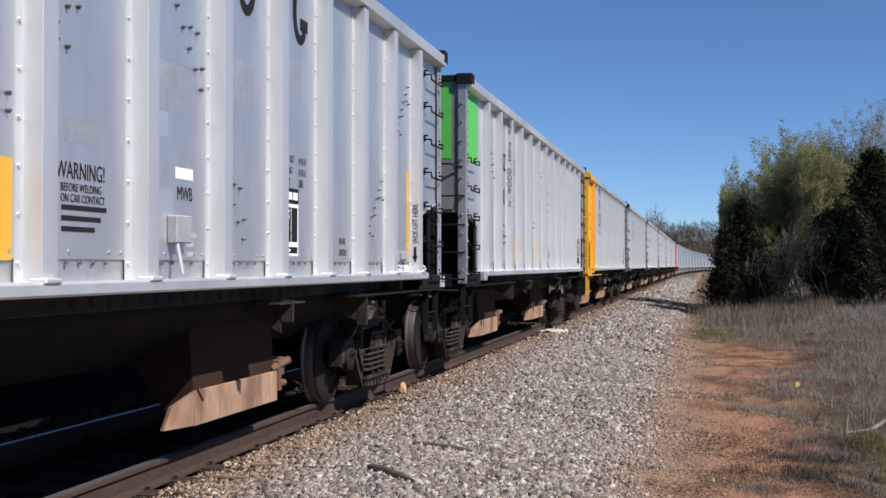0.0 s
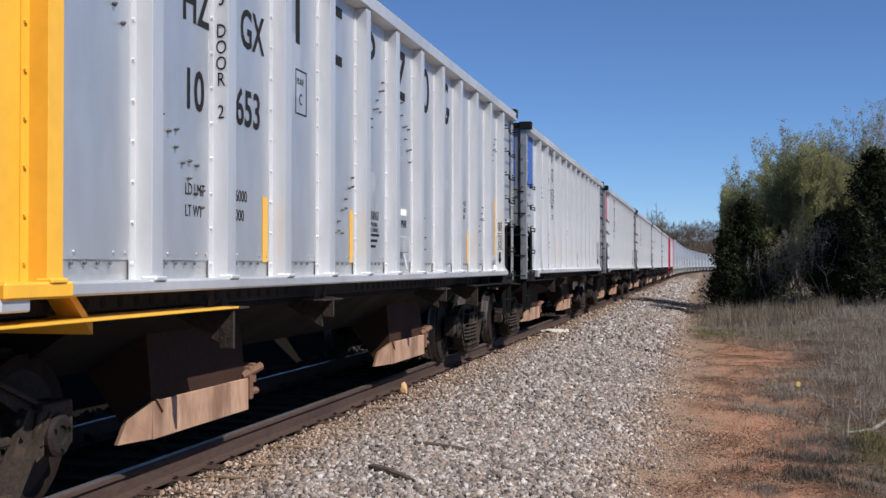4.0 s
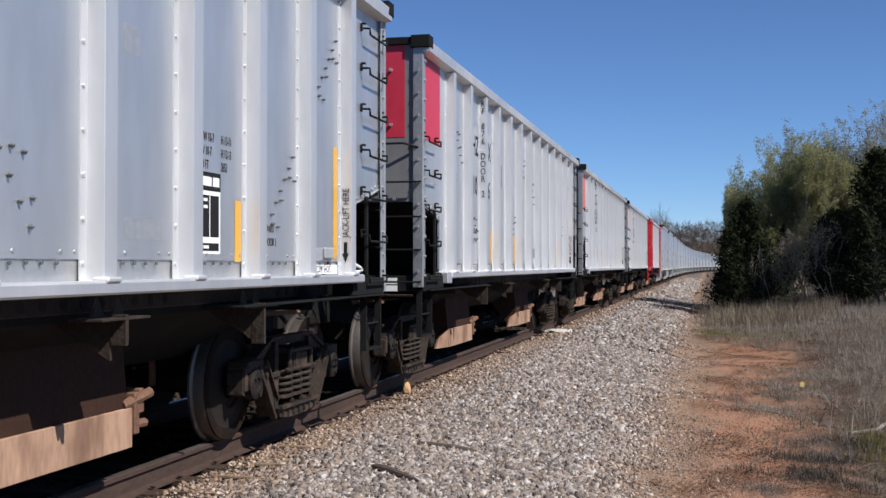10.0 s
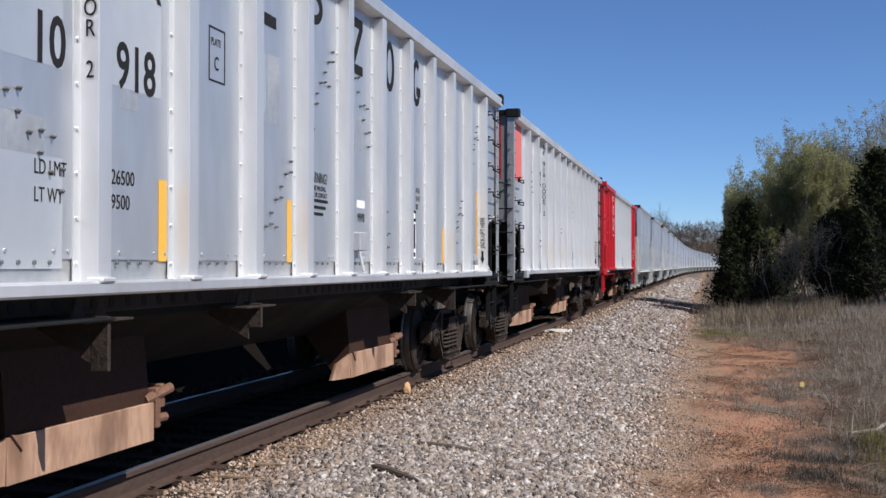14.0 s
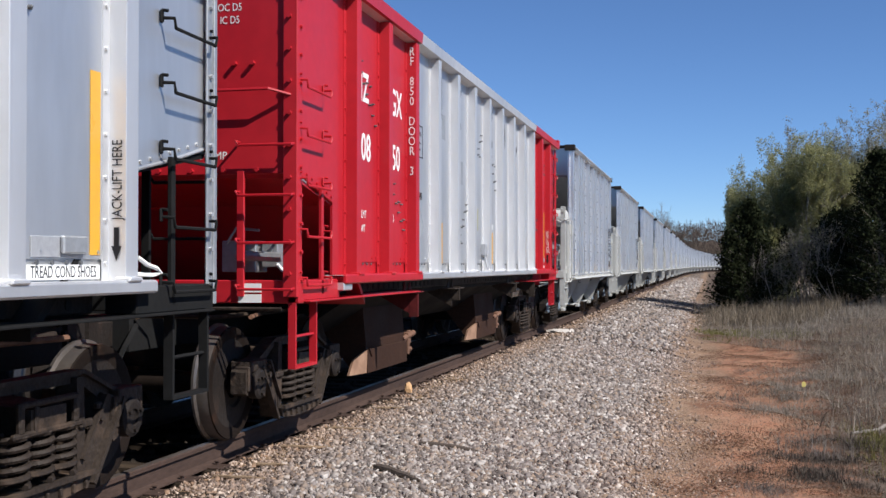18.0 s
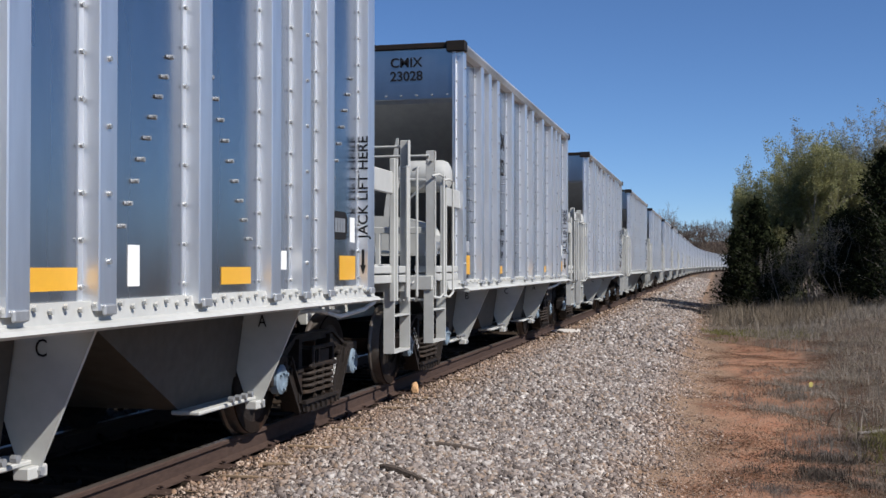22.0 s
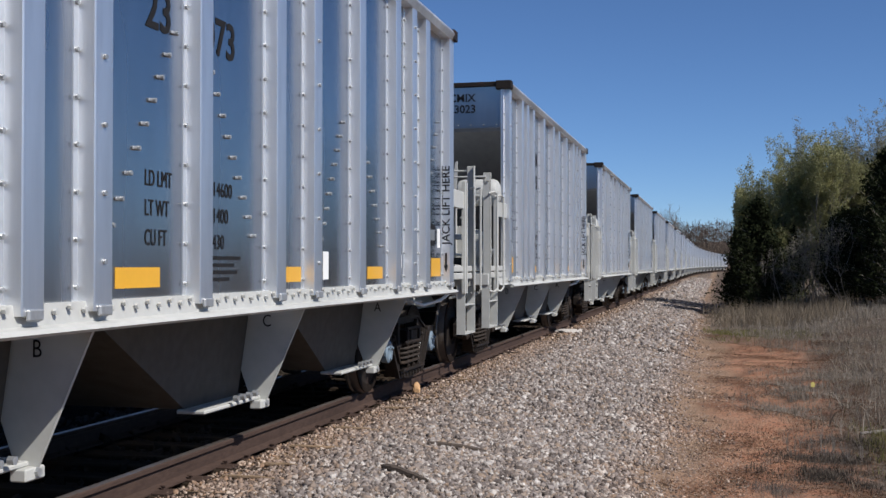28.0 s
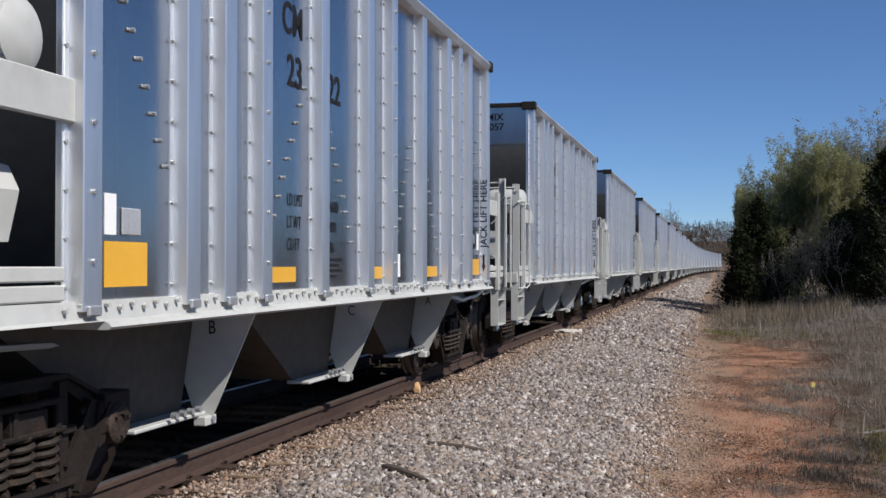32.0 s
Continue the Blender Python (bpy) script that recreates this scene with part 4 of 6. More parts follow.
        part("brake_valve", lambda: Shape().block(0.75, 1.05, -7.15, -6.9, 1.36, 1.62).block(1.08, 1.22, -7.1, -6.95, 1.4, 1.6).tube([(0.9, -7.2, 1.5), (1.3, -7.2, 1.48)], 0.04, 8).tube([(0.8, -7.15, 1.6), (0.9, -7.2, 1.72), (1.1, -7.2, 1.7)], 0.012, 6), galv, car, "grey cast brake valve")
        part("white_hose", lambda: Shape().tube([(1.22, -7.1, 1.42), (1.32, -7.2, 1.36), (1.40, -7.25, 1.42), (1.42, -7.25, 1.48)], 0.016, 6), white, car, "white air hose")
    # tie bolts in slanting lines where the slope sheets meet the side
    def tie_bolts():
        sh = Shape()

        def hook(u, z):
            if any(-0.2 < y0 + u - r < 0.1 for r in H_RIBS) or (1.3 < u < 3.3 and z > 2.38):
                return
            sh.block(1.505, 1.54, y0 + u - 0.008, y0 + u + 0.008, z - 0.009, z + 0.009).block(1.505, 1.516, y0 + u, y0 + u + 0.036, z - 0.009, z + 0.012)
        for (u0, z0), (u1, z1), n in (((0.35, 3.38), (2.3, 1.52), 22), ((12.55, 3.45), (10.75, 1.52), 22), ((6.75, 3.25), (7.95, 1.6), 15), ((6.2, 3.25), (4.6, 1.6), 17)):
            for j in range(n):
                f = j / (n - 1)
                hook(u0 + (u1 - u0) * f, z0 + (z1 - z0) * f)
                if j % 2:
                    hook(u0 + (u1 - u0) * f + 0.10, z0 + (z1 - z0) * f + 0.02)
                if j % 4 == 3:
                    hook(u0 + (u1 - u0) * f + 0.20, z0 + (z1 - z0) * f + 0.0)
        for r in H_RIBS[:-1]:
            for j in range(5):
                sh.disc(1.505, r + 0.16 + 0.13 * j, 1.43, 0.012, 0.012, 6)
        return sh
    part("tie_bolts", tie_bolts, dark_bolt, car, key="h_tie")["kind"] = "stuff"


def bars_front(car, scheme):
    """White stencilled lines on the painted end panel."""
    if scheme["paint"] is silver:
        return
    for k, (line, x) in enumerate((("CLASS C", 0.82), ("BRAKE BEAM", 0.76), ("FR304WE", 0.82), ("TCC BI 45 LT", 0.80))):
        words(line, 0.062, white, car, (x, -7.532, 3.40 - 0.083 * k), "front", stretch=0.88, bold=0.001)
    for k, w in enumerate((0.28, 0.2)):
        part("stencil_bar", lambda: Shape().box(0, w, -7.534, -7.530, 0, 0.042), white, car, key=("fbar", w), at=(0.82, 0, 3.57 - 0.085 * k))


# ---- pale aggregate hoppers of bare aluminium ----
CB, CTOP, CSILL = 5.07, 4.10, 1.235
C_FRONT, C_REAR = 4.85, 5.41     # end planes before and behind the middle
C_RIBS = [(0.24, 0.42), (1.37, 1.55), (1.90, 2.08), (2.51, 2.69), (3.71, 3.89), (4.94, 5.12), (5.71, 5.89), (6.86, 7.04), (8.01, 8.19), (8.62, 8.80), (9.18, 9.36), (10.28, 10.48)]


def grating(sy, e):
    """Open steel walkway across the end platform: bearing bars with twisted cross rods."""
    sh = Shape()
    for k in range(9):
        y = sy * (e - 0.10 - 0.055 * k)
        sh.box(-1.2, 1.30, y - 0.004, y + 0.004, 1.325, 1.36)
    for k in range(26):
        x = -1.2 + 0.1 * k
        a, b = sorted((sy * (e - 0.56), sy * (e - 0.08)))
        sh.box(x - 0.004, x + 0.004, a, b, 1.335, 1.345)
    return sh


def hopper_car(number, m, index, lite=False):
    """Bare aluminium aggregate hopper: wide ribs, white sill, three hoppers, open end platforms with handrails."""
    car = thing("aggregate_hopper_car", "bare aluminium ribbed hopper car with pale grey sill and chutes", "freight car", "cars of the train", m)
    part("center_sill", lambda: Shape().block(-0.26, 0.26, -6.75, 6.85, 0.76, 1.12), pale, car, key="c_frame")
    for sx in (1, -1):
        def mir(fn):
            def make():
                sh = fn()
                if sx < 0:
                    sh.v = [(-x, y, z) for x, y, z in sh.v]
                return sh
            return make
        sill = part("side_sill", mir(lambda: Shape().prism([(1.30, 1.085), (1.62, 1.085), (1.64, 1.10), (1.62, 1.122), (1.575, 1.135), (1.56, 1.235), (1.44, 1.235), (1.44, 1.16), (1.30, 1.14)], 1, -CB + 0.45, C_REAR + 0.1)
                    .prism([(1.40, 1.13), (1.60, 1.13), (1.575, 1.145), (1.56, 1.235), (1.44, 1.235)], 1, -CB - 0.45, -CB + 0.46)), pale, car, key=("c_sill", sx))
        if sx > 0 or not lite:
            part("top_chord", mir(lambda: Shape().prism([(1.45, CTOP - 0.02), (1.61, CTOP - 0.02), (1.64, CTOP + 0.05), (1.62, CTOP + 0.09), (1.45, CTOP + 0.09)], 1, -C_FRONT, C_REAR)), alu_rib, car, key=("c_top", sx))
        if sx < 0:
            part("side_panel", lambda: Shape().box(-1.505, -1.49, -C_FRONT, C_REAR, CSILL, CTOP), alu, sill, key="c_far_side")
            if lite:
                continue
        for i, (a, b) in enumerate(C_RIBS):
            w, y = (b - a) / 2, (a + b) / 2 - CB
            part("rib", mir(lambda: Shape().prism([(1.505, -w - 0.05), (1.513, -w - 0.05), (1.513, -w - 0.005), (1.60, -w), (1.604, -w + 0.01), (1.604, w - 0.01), (1.60, w), (1.505, w + 0.005)], 2, CSILL - 0.05, CTOP)),
                 alu_rib, sill, key=("c_rib", sx, round(w, 3)), at=(0, y, 0))
            if sx > 0:
                rv = part("rivets", lambda: bolts(Shape(), [(1.513, -w - 0.027, z) for z in np.arange(CSILL + 0.07, CTOP, 0.24)] + ([(1.604, 0, z) for z in np.arange(CSILL + 0.2, CTOP, 0.35)] if i % 3 == 0 else []), 0.014, 0.016)
                          .block(1.60, 1.625, -0.06, 0.06, CSILL - 0.075, CSILL - 0.02), galv, sill, key=("c_riv", round(w, 3), i % 3 == 0), at=(0, y, 0))
                rv["kind"] = "stuff"
                if i + 1 < len(C_RIBS):
                    c = C_RIBS[i + 1][0]
                    part("side_panel", mir(lambda: Shape().box(1.49, 1.505, 0, c - b, CSILL, CTOP)), alu, sill, key=("c_pan", sx, round(c - b, 3)), at=(0, b - CB, 0))
    part("corner_panel", lambda: Shape().box(1.49, 1.505, -C_FRONT, -CB + 0.25, CSILL, CTOP), alu_rib, car, key="c_cp")
    for sy in (-1, 1):
        lo = lambda a, b: (min(sy * a, sy * b), max(sy * a, sy * b))
        B = C_FRONT if sy < 0 else C_REAR
        end = part("end_sheet", lambda: Shape().block(-1.5, 1.5, *lo(B - 0.04, B - 0.01), 3.50, CTOP + 0.07, 0.004), alu, car, key=("c_end", sy))
        part("end_cap", lambda: Shape().block(-1.5, 1.5, *lo(B - 0.07, B + 0.03), CTOP + 0.03, CTOP + 0.10).block(1.40, 1.64, *lo(B - 0.1, B + 0.06), CTOP - 0.02, CTOP + 0.11), grime, car, key=("c_ecap", sy))
        part("slope_sheet", lambda: Shape().prism([(sy * (B - 0.02), 3.51), (sy * (B - 0.04), 3.45), (sy * (B - 2.27), 1.2), (sy * (B - 2.27), 1.28)], 0, -1.49, 1.49), alu_shade, car, key=("c_slope", sy))
        for ex in (1.495, -1.495):
            part("end_stiffener", lambda: Shape().block(-0.025, 0.025, *lo(B - 0.12, B + 0.02), 1.2, CTOP, 0.004), alu_rib, car, key=("c_stiff", sy), at=(ex, 0, 0))
        if not lite:
            r = part("rivets", lambda: bolts(Shape(), [(-1.4 + 0.2 * k, sy * (B - 0.01) - (0.02 if sy < 0 else 0), 3.55) for k in range(15)], 0.014, 0.02, 1), galv, end, key=("c_er", sy))
            r["kind"] = "stuff"
        E = 6.21 if sy < 0 else 6.75
        P = 5.66 if sy < 0 else 6.20
        beam = part("end_beam", lambda: Shape().block(-1.56, 1.56, *lo((E + -0.050), (E + 0.050)), 1.14, 1.30).block(1.33, 1.55, *lo(B + 0.05, (E + -0.050)), 1.24, 1.32).block(1.33, 1.55, *lo(B + 0.05, (E + -0.050)), 1.335, 1.41).block(-1.3, 1.33, *lo(5.62, 5.70), 1.22, 1.30), pale, car, key=("c_beam", sy))
        part("hood", lambda: Shape().prism([(-1.2, 1.53), (1.30, 1.53), (1.36, 1.78), (1.30, 1.90), (1.05, 1.985), (0.5, 2.02), (-0.6, 2.02), (-1.2, 1.93)], 1, *lo(B + 0.15, B + 0.75)), pale, car, key=("c_hood", sy))
        deck = part("walkway_grating", lambda: grating(sy, E), dusty, beam, key=("c_deck", sy))
        deck["kind"] = "stuff"
        part("train_line_pipe", lambda: Shape().tube([(-0.9, sy * (E - 0.42), 1.57), (0.1, sy * (E - 0.42), 1.585), (1.02, sy * (E - 0.42), 1.57), (1.12, sy * (E - 0.46), 1.55), (1.14, sy * (E - 0.52), 1.47)], 0.019, 8).tube([(0.02, sy * (E - 0.42), 1.583), (0.10, sy * (E - 0.42), 1.585)], 0.045, 10)
             .tube([(0.52, sy * (E - 0.42), 1.58), (0.60, sy * (E - 0.42), 1.58)], 0.034, 10), pale, car, key=("c_tlp", sy), smooth=True)
        part("pipe_bracket", lambda: Shape().block(0.62, 0.70, *lo(E - 0.48, E - 0.34), 1.30, 1.56).block(0.40, 1.0, *lo(E - 0.56, E - 0.20), 1.40, 1.43).block(-0.2, 0.3, *lo(E - 0.54, E - 0.18), 1.34, 1.50), pale, car, key=("c_pbr", sy))
        if sy < 0:
            part("air_reservoir", lambda: Shape().tube([(0.86, -5.17, 2.50), (0.875, -5.17, 2.50), (0.91, -5.17, 2.50), (0.97, -5.17, 2.50), (1.42, -5.17, 2.50), (1.48, -5.17, 2.50), (1.515, -5.17, 2.50), (1.53, -5.17, 2.50)], [0.05, 0.12, 0.175, 0.198, 0.198, 0.175, 0.12, 0.05], 24),
                 pale, car, key="c_tank", smooth=True)
            part("reservoir_pipe", lambda: Shape().tube([(0.95, -5.62, 1.55), (0.95, -5.62, 2.2), (1.0, -5.62, 2.44), (1.35, -5.62, 2.42), (1.4, -5.6, 2.38)], 0.018, 6).tube([(1.0, -5.55, 2.1), (1.35, -5.62, 2.42)], 0.014, 6), pale, car, key="c_pipe")
            part("brake_bracket", lambda: Shape().block(0.75, 1.5, -5.95, -5.90, 1.78, 1.86).block(0.80, 0.86, -5.95, -5.90, 1.35, 1.80).block(1.42, 1.48, -5.95, -5.90, 1.35, 1.80), pale, car, key="c_brk")
            part("control_valve", lambda: Shape().block(1.25, 1.42, -5.45, -5.3, 1.55, 1.70).tube([(1.3, -5.4, 1.62), (1.5, -5.4, 1.62)], 0.035, 8).block(1.2, 1.3, -5.5, -5.35, 1.4, 1.6), galv, car, key="c_valve")
        else:
            part("brake_platform", lambda: Shape().block(-0.9, 1.4, 5.85, (E + -0.060), 1.38, 1.42).block(0.2, 0.5, 5.75, (E + -0.410), 1.42, 1.72).block(0.8, 1.3, 5.8, (E + -0.310), 1.55, 1.62), pale, car, key="c_plat")
        part("gusset", lambda: Shape().prism([(0.74, 1.95), (0.83, 1.95), (0.84, 2.2), (0.92, 2.6), (0.93, 2.95), (0.90, 2.95), (0.84, 2.6), (0.77, 2.2)], 1, *lo(5.40, 5.42)), pale, car, key=("c_gus", sy))
        part("post_brace", lambda: Shape().block(1.52, 1.56, *lo(B - 0.02, P), 2.12, 2.34), pale, car, key=("c_brace", sy))
        post = part("corner_post", lambda: Shape().block(1.475, 1.58, *lo((E + -0.030), (E + 0.000)), 1.04, 2.71, 0.004).block(1.565, 1.58, *lo((E + -0.070), (E + 0.000)), 1.04, 2.71, 0.004), pale, car, key=("c_post", sy))
        post2 = part("inner_post", lambda: Shape().block(1.53, 1.58, *lo(P + 0.05, P + 0.09), 1.06, 2.47, 0.004), pale, car, key=("c_post2", sy))
        part("post_flange", lambda: Shape().block(1.53, 1.58, *lo(P - 0.05, P - 0.01), 1.06, 2.47, 0.004), pale, post2, key=("c_post3", sy))
        part("post_web", lambda: Shape().block(1.53, 1.545, *lo(P - 0.04, P + 0.08), 1.06, 2.42), pale, post2, key=("c_post4", sy))
        for q, y, z in ((post, E - (0.14 if sy < 0 else 0.0), 2.42), (post2, P + (-0.06 if sy < 0 else 0.16), 2.40)):
            part("handrail", lambda: Shape().tube([(1.56, sy * (y + 0.18), z), (1.63, sy * (y + 0.12), z + 0.02), (1.65, sy * y, z), (1.65, sy * y, 1.10), (1.62, sy * (y + 0.06), 1.05), (1.57, sy * (y + 0.16), 1.06)], 0.014, 8), pale, q, key=("c_hr", sy, y), smooth=True)
        if not lite:
            part("crossbar", lambda: Shape().tube([(-1.5, sy * (E + 0.020), 2.65), (1.52, sy * (E + 0.020), 2.65)], 0.014, 8), pale, post, key=("c_cross", sy), smooth=True)
            part("end_grab_iron", lambda: Shape().tube([(0.75, sy * (E + 0.060), 1.23), (0.75, sy * (E + 0.120), 1.22), (1.35, sy * (E + 0.120), 1.22), (1.35, sy * (E + 0.060), 1.23)], 0.012, 6), pale, beam, key=("c_eg", sy))
            part("reflector", lambda: Shape().box(0.82, 1.12, *lo((E + 0.052), (E + 0.056)), 1.15, 1.28), amber, beam, "yellow reflective patch", key=("c_refl", sy))
            part("post_bolts", lambda: bolts(Shape(), [(x, sy * (E + 0.000) - (0.02 if sy < 0 else 0), z) for x in (1.50, 1.55) for z in (1.17, 1.24, 2.6)], 0.016, 0.02, 1), pale, post, key=("c_pb", sy))["kind"] = "stuff"
        part("stirrup_step", lambda: Shape().prism([(sy * (E + 0.030), 1.16), (sy * (E + 0.030), 0.545), (sy * (E - 0.57), 0.545), (sy * (E - 0.57), 1.16), (sy * (E - 0.55), 1.16), (sy * (E - 0.55), 0.565), (sy * (E + 0.010), 0.565), (sy * (E + 0.010), 1.16)], 0, 1.46, 1.57), pale, beam, key=("c_step", sy))
        part("step_tread", lambda: Shape().block(1.46, 1.57, *lo((E - 0.55), (E + 0.010)), 0.905, 0.92, 0.003), pale, beam, key=("c_tread", sy))
        coupler(car, sy, 6.98, dusty)
    for k, u in enumerate((2.82, 6.0, 9.08)):
        y = u - CB
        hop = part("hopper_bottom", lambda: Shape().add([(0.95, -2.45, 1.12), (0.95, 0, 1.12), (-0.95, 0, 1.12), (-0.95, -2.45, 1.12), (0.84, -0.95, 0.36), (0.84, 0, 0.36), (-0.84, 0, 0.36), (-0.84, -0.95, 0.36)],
                                                       [(0, 1, 2, 3), (4, 7, 6, 5), (0, 4, 5, 1), (1, 5, 6, 2), (2, 6, 7, 3), (3, 7, 4, 0)]), under_grime_shade, car, key="c_hop", at=(0, y - 0.02, 0))
        part("web_plate", lambda: Shape().prism([(1.44, 1.13), (1.08, 0.32), (0.95, 0.32), (0.70, 1.0), (0.70, 1.13)], 1, -0.012, 0.012), pale, hop, key="c_web", at=(0, 0.03, 0))
        part("gate_flange", lambda: Shape().block(0.80, 1.03, -1.0, 0.10, 0.33, 0.36).block(0.98, 1.08, -0.08, 0.10, 0.26, 0.33), pale, hop, key="c_gate")
        if not lite:
            part("gate_bolts", lambda: bolts(Shape(), [(1.06, -0.2 - 0.12 * j, 0.40) for j in range(4)] + [(1.06, 0.02, 0.30)], 0.025, 0.04), galv, hop, key="c_gb")["kind"] = "stuff"
            words("BCA"[k], 0.14, letter, hop, (1.05, 0.012, 0.92), "front", stretch=0.8, name="stencil_letter")
    for y in (-4.55, 5.36):
        truck(car, y, grime, (capblue if number not in ("23023", "23022") else dusty) if not lite else grime, not lite, "CMIX " + number if number else "")
    # reflective patches, stencils and rivet lines
    if not lite:
        for sy in (-1, 1):
            part("uncoupling_lever", lambda: Shape().tube([(1.45, sy * 6.62, 1.05), (0.5, sy * 6.64, 1.02), (0.25, sy * 6.8, 0.98)], 0.014, 6), pale, car, key=("c_unc", sy))
            part("air_hose", lambda: Shape().tube([(0.9, sy * 5.6, 1.02), (1.1, sy * 5.9, 0.92), (1.25, sy * 6.2, 0.98), (1.3, sy * 6.4, 1.05)], 0.022, 6), white if sy > 0 else black, car, key=("c_hose", sy))
            part("brake_rod", lambda: Shape().tube([(0.9, sy * 3.9, 0.95), (1.05, sy * 5.2, 1.0), (1.0, sy * 6.2, 0.96)], 0.018, 6), pale, car, key=("c_rod", sy))
        part("brake_pipe", lambda: Shape().tube([(0.45, -6.5, 1.0), (0.45, 6.5, 1.0)], 0.022, 6), pale, car, key="c_bpipe")
        for a, b, z0, z1 in ((0.6, 1.06, 1.30, 1.545), (2.88, 3.38, 1.29, 1.405), (5.22, 5.66, 1.29, 1.405), (7.38, 7.86, 1.29, 1.405), (9.77, 10.20, 1.29, 1.50)):
            part("reflective_patch", lambda: Shape().box(1.506, 1.509, 0, b - a, z0, z1), amber, car, "yellow reflective patch", key=("c_amb", round(b - a, 2), z0, z1), at=(0, a - CB, 0))
        r = part("sill_rivets", lambda: bolts(Shape(), [(1.575, y, 1.195 + 0.02 * (j % 2)) for j, y in enumerate(np.arange(-4.95, 5.4, 0.13))], 0.016, 0.02), pale, car, key="c_sr")
        r["kind"] = "stuff"

        def panel_studs():
            sh = Shape()
            for u0, z0, u1, z1 in ((0.70, 3.0, 1.35, 1.85), (3.55, 2.8, 2.83, 1.63), (4.05, 2.65, 4.72, 1.62), (6.65, 2.65, 6.1, 1.63), (7.2, 2.62, 7.82, 1.6), (10.05, 3.07, 9.42, 1.85)):
                for k in range(9):
                    u, z = u0 + (u1 - u0) * k / 8, z0 + (z1 - z0) * k / 8
                    if not any(a - 0.10 < u < b + 0.04 for a, b in C_RIBS):
                        sh.disc(1.505, u - CB, z, 0.013, 0.03, 6).block(1.505, 1.517, u - CB - 0.045, u - CB + 0.045, z - 0.011, z + 0.009)
            return sh
        part("panel_studs", panel_studs, galv, car, key="c_studs")["kind"] = "stuff"
        part("label_sheet", lambda: Shape().box(1.506, 1.509, 0, 0.13, 1.30, 1.53), white, car, key="c_lab", at=(0, 6.17 - CB, 0))
        part("label_sheet", lambda: Shape().box(1.506, 1.509, 0, 0.13, 1.62, 1.84), white, car, key="c_lab2", at=(0, 10.05 - CB, 0))
        part("label_sheet", lambda: Shape().box(1.506, 1.509, 0, 0.20, 1.385, 1.525), white, car, key="c_lab4", at=(0, 8.33 - CB, 0))
        part("label_plate", lambda: Shape().block(1.505, 1.52, 0, 0.20, 1.58, 1.73), patch_grey, car, key="c_labp", at=(0, 0.77 - CB, 0))
        part("label_sheet", lambda: Shape().box(1.506, 1.509, 0, 0.12, 1.58, 1.80), white, car, key="c_lab3", at=(0, 0.60 - CB, 0))
        badge = part("badge", lambda: Shape().prism([(0.0, 1.70), (0.05, 1.64), (0.35, 1.64), (0.40, 1.70), (0.40, 1.83), (0.35, 1.88), (0.05, 1.88), (0.0, 1.83)], 0, 1.505, 1.515), badge_blue if number == "23023" else letter, car, "plate with four small tags", key="c_labq", at=(0, 9.55 - CB, 0))
        for k in range(4):
            part("tag", lambda: Shape().box(1.515, 1.519, 0, 0.055, 1.70, 1.82), galv, badge, key="c_tag", at=(0, 0.07 + 0.07 * k, 0))
        words("CM", 0.34, letter, car, (1.508, 3.1 - CB, 3.17), stretch=0.85, bold=0.006)
        words("IX", 0.34, letter, car, (1.508, 3.86 - CB, 3.17), stretch=0.85, bold=0.006)
        if number:
            words(number[:2], 0.34, letter, car, (1.508, 3.2 - CB, 2.78), stretch=0.95, bold=0.006)
            words(number[2:], 0.34, letter, car, (1.508, 3.95 - CB, 2.78), stretch=0.95, bold=0.006)
            words("CMIX\n" + number, 0.17, letter, car, (0.66, -C_FRONT - 0.0, 3.91), "front", stretch=1.0, bold=0.003)
        for k, (a, b) in enumerate((("LD LMT", "213800" if number == "23028" else "214600"), ("LT WT", "72200" if number == "23028" else "71400"), ("CU FT", "2430"))):
            words(a, 0.135, letter, car, (1.508, 3.2 - CB, 1.87 - 0.17 * k), stretch=0.72)
            words(b, 0.135, letter, car, (1.508, 4.02 - CB, 1.86 - 0.17 * k), stretch=0.9)
        bars(car, 3.92 - CB, 1.475, (0.60, 0.50, 0.55, 0.42), 0.024, 0.046, letter)
        words("JACK LIFT HERE", 0.135, letter, car, (1.600, C_RIBS[-1][0] - CB - 0.006, 1.66), "up_front", stretch=0.98, bold=0.002)
        part("arrow", lambda: Shape().prism([(1.545, 1.56), (1.57, 1.56), (1.57, 1.42), (1.585, 1.42), (1.558, 1.33), (1.53, 1.42), (1.545, 1.42)], 1, -0.008, -0.006), letter, car, key="c_arrow", at=(0, C_RIBS[-1][0] - CB, 0))
    return car

# ---- ballast stones, ties, verge, bushes and distance ----
def bulk(name, verts, faces, mat, smooth_=False):
    """One mesh from arrays of corners and equal-sided faces."""
    me = bpy.data.meshes.new(name)
    n, k = faces.shape
    me.vertices.add(len(verts))
    me.vertices.foreach_set("co", np.asarray(verts, np.float32).ravel())
    me.loops.add(n * k)
    me.loops.foreach_set("vertex_index", faces.astype(np.int32).ravel())
    me.polygons.add(n)
    me.polygons.foreach_set("loop_start", np.arange(0, n * k, k, dtype=np.int32))
    me.update(calc_edges=True)
    me.materials.append(mat)
    if smooth_:
        me.shade_smooth()
    return new(name, me)


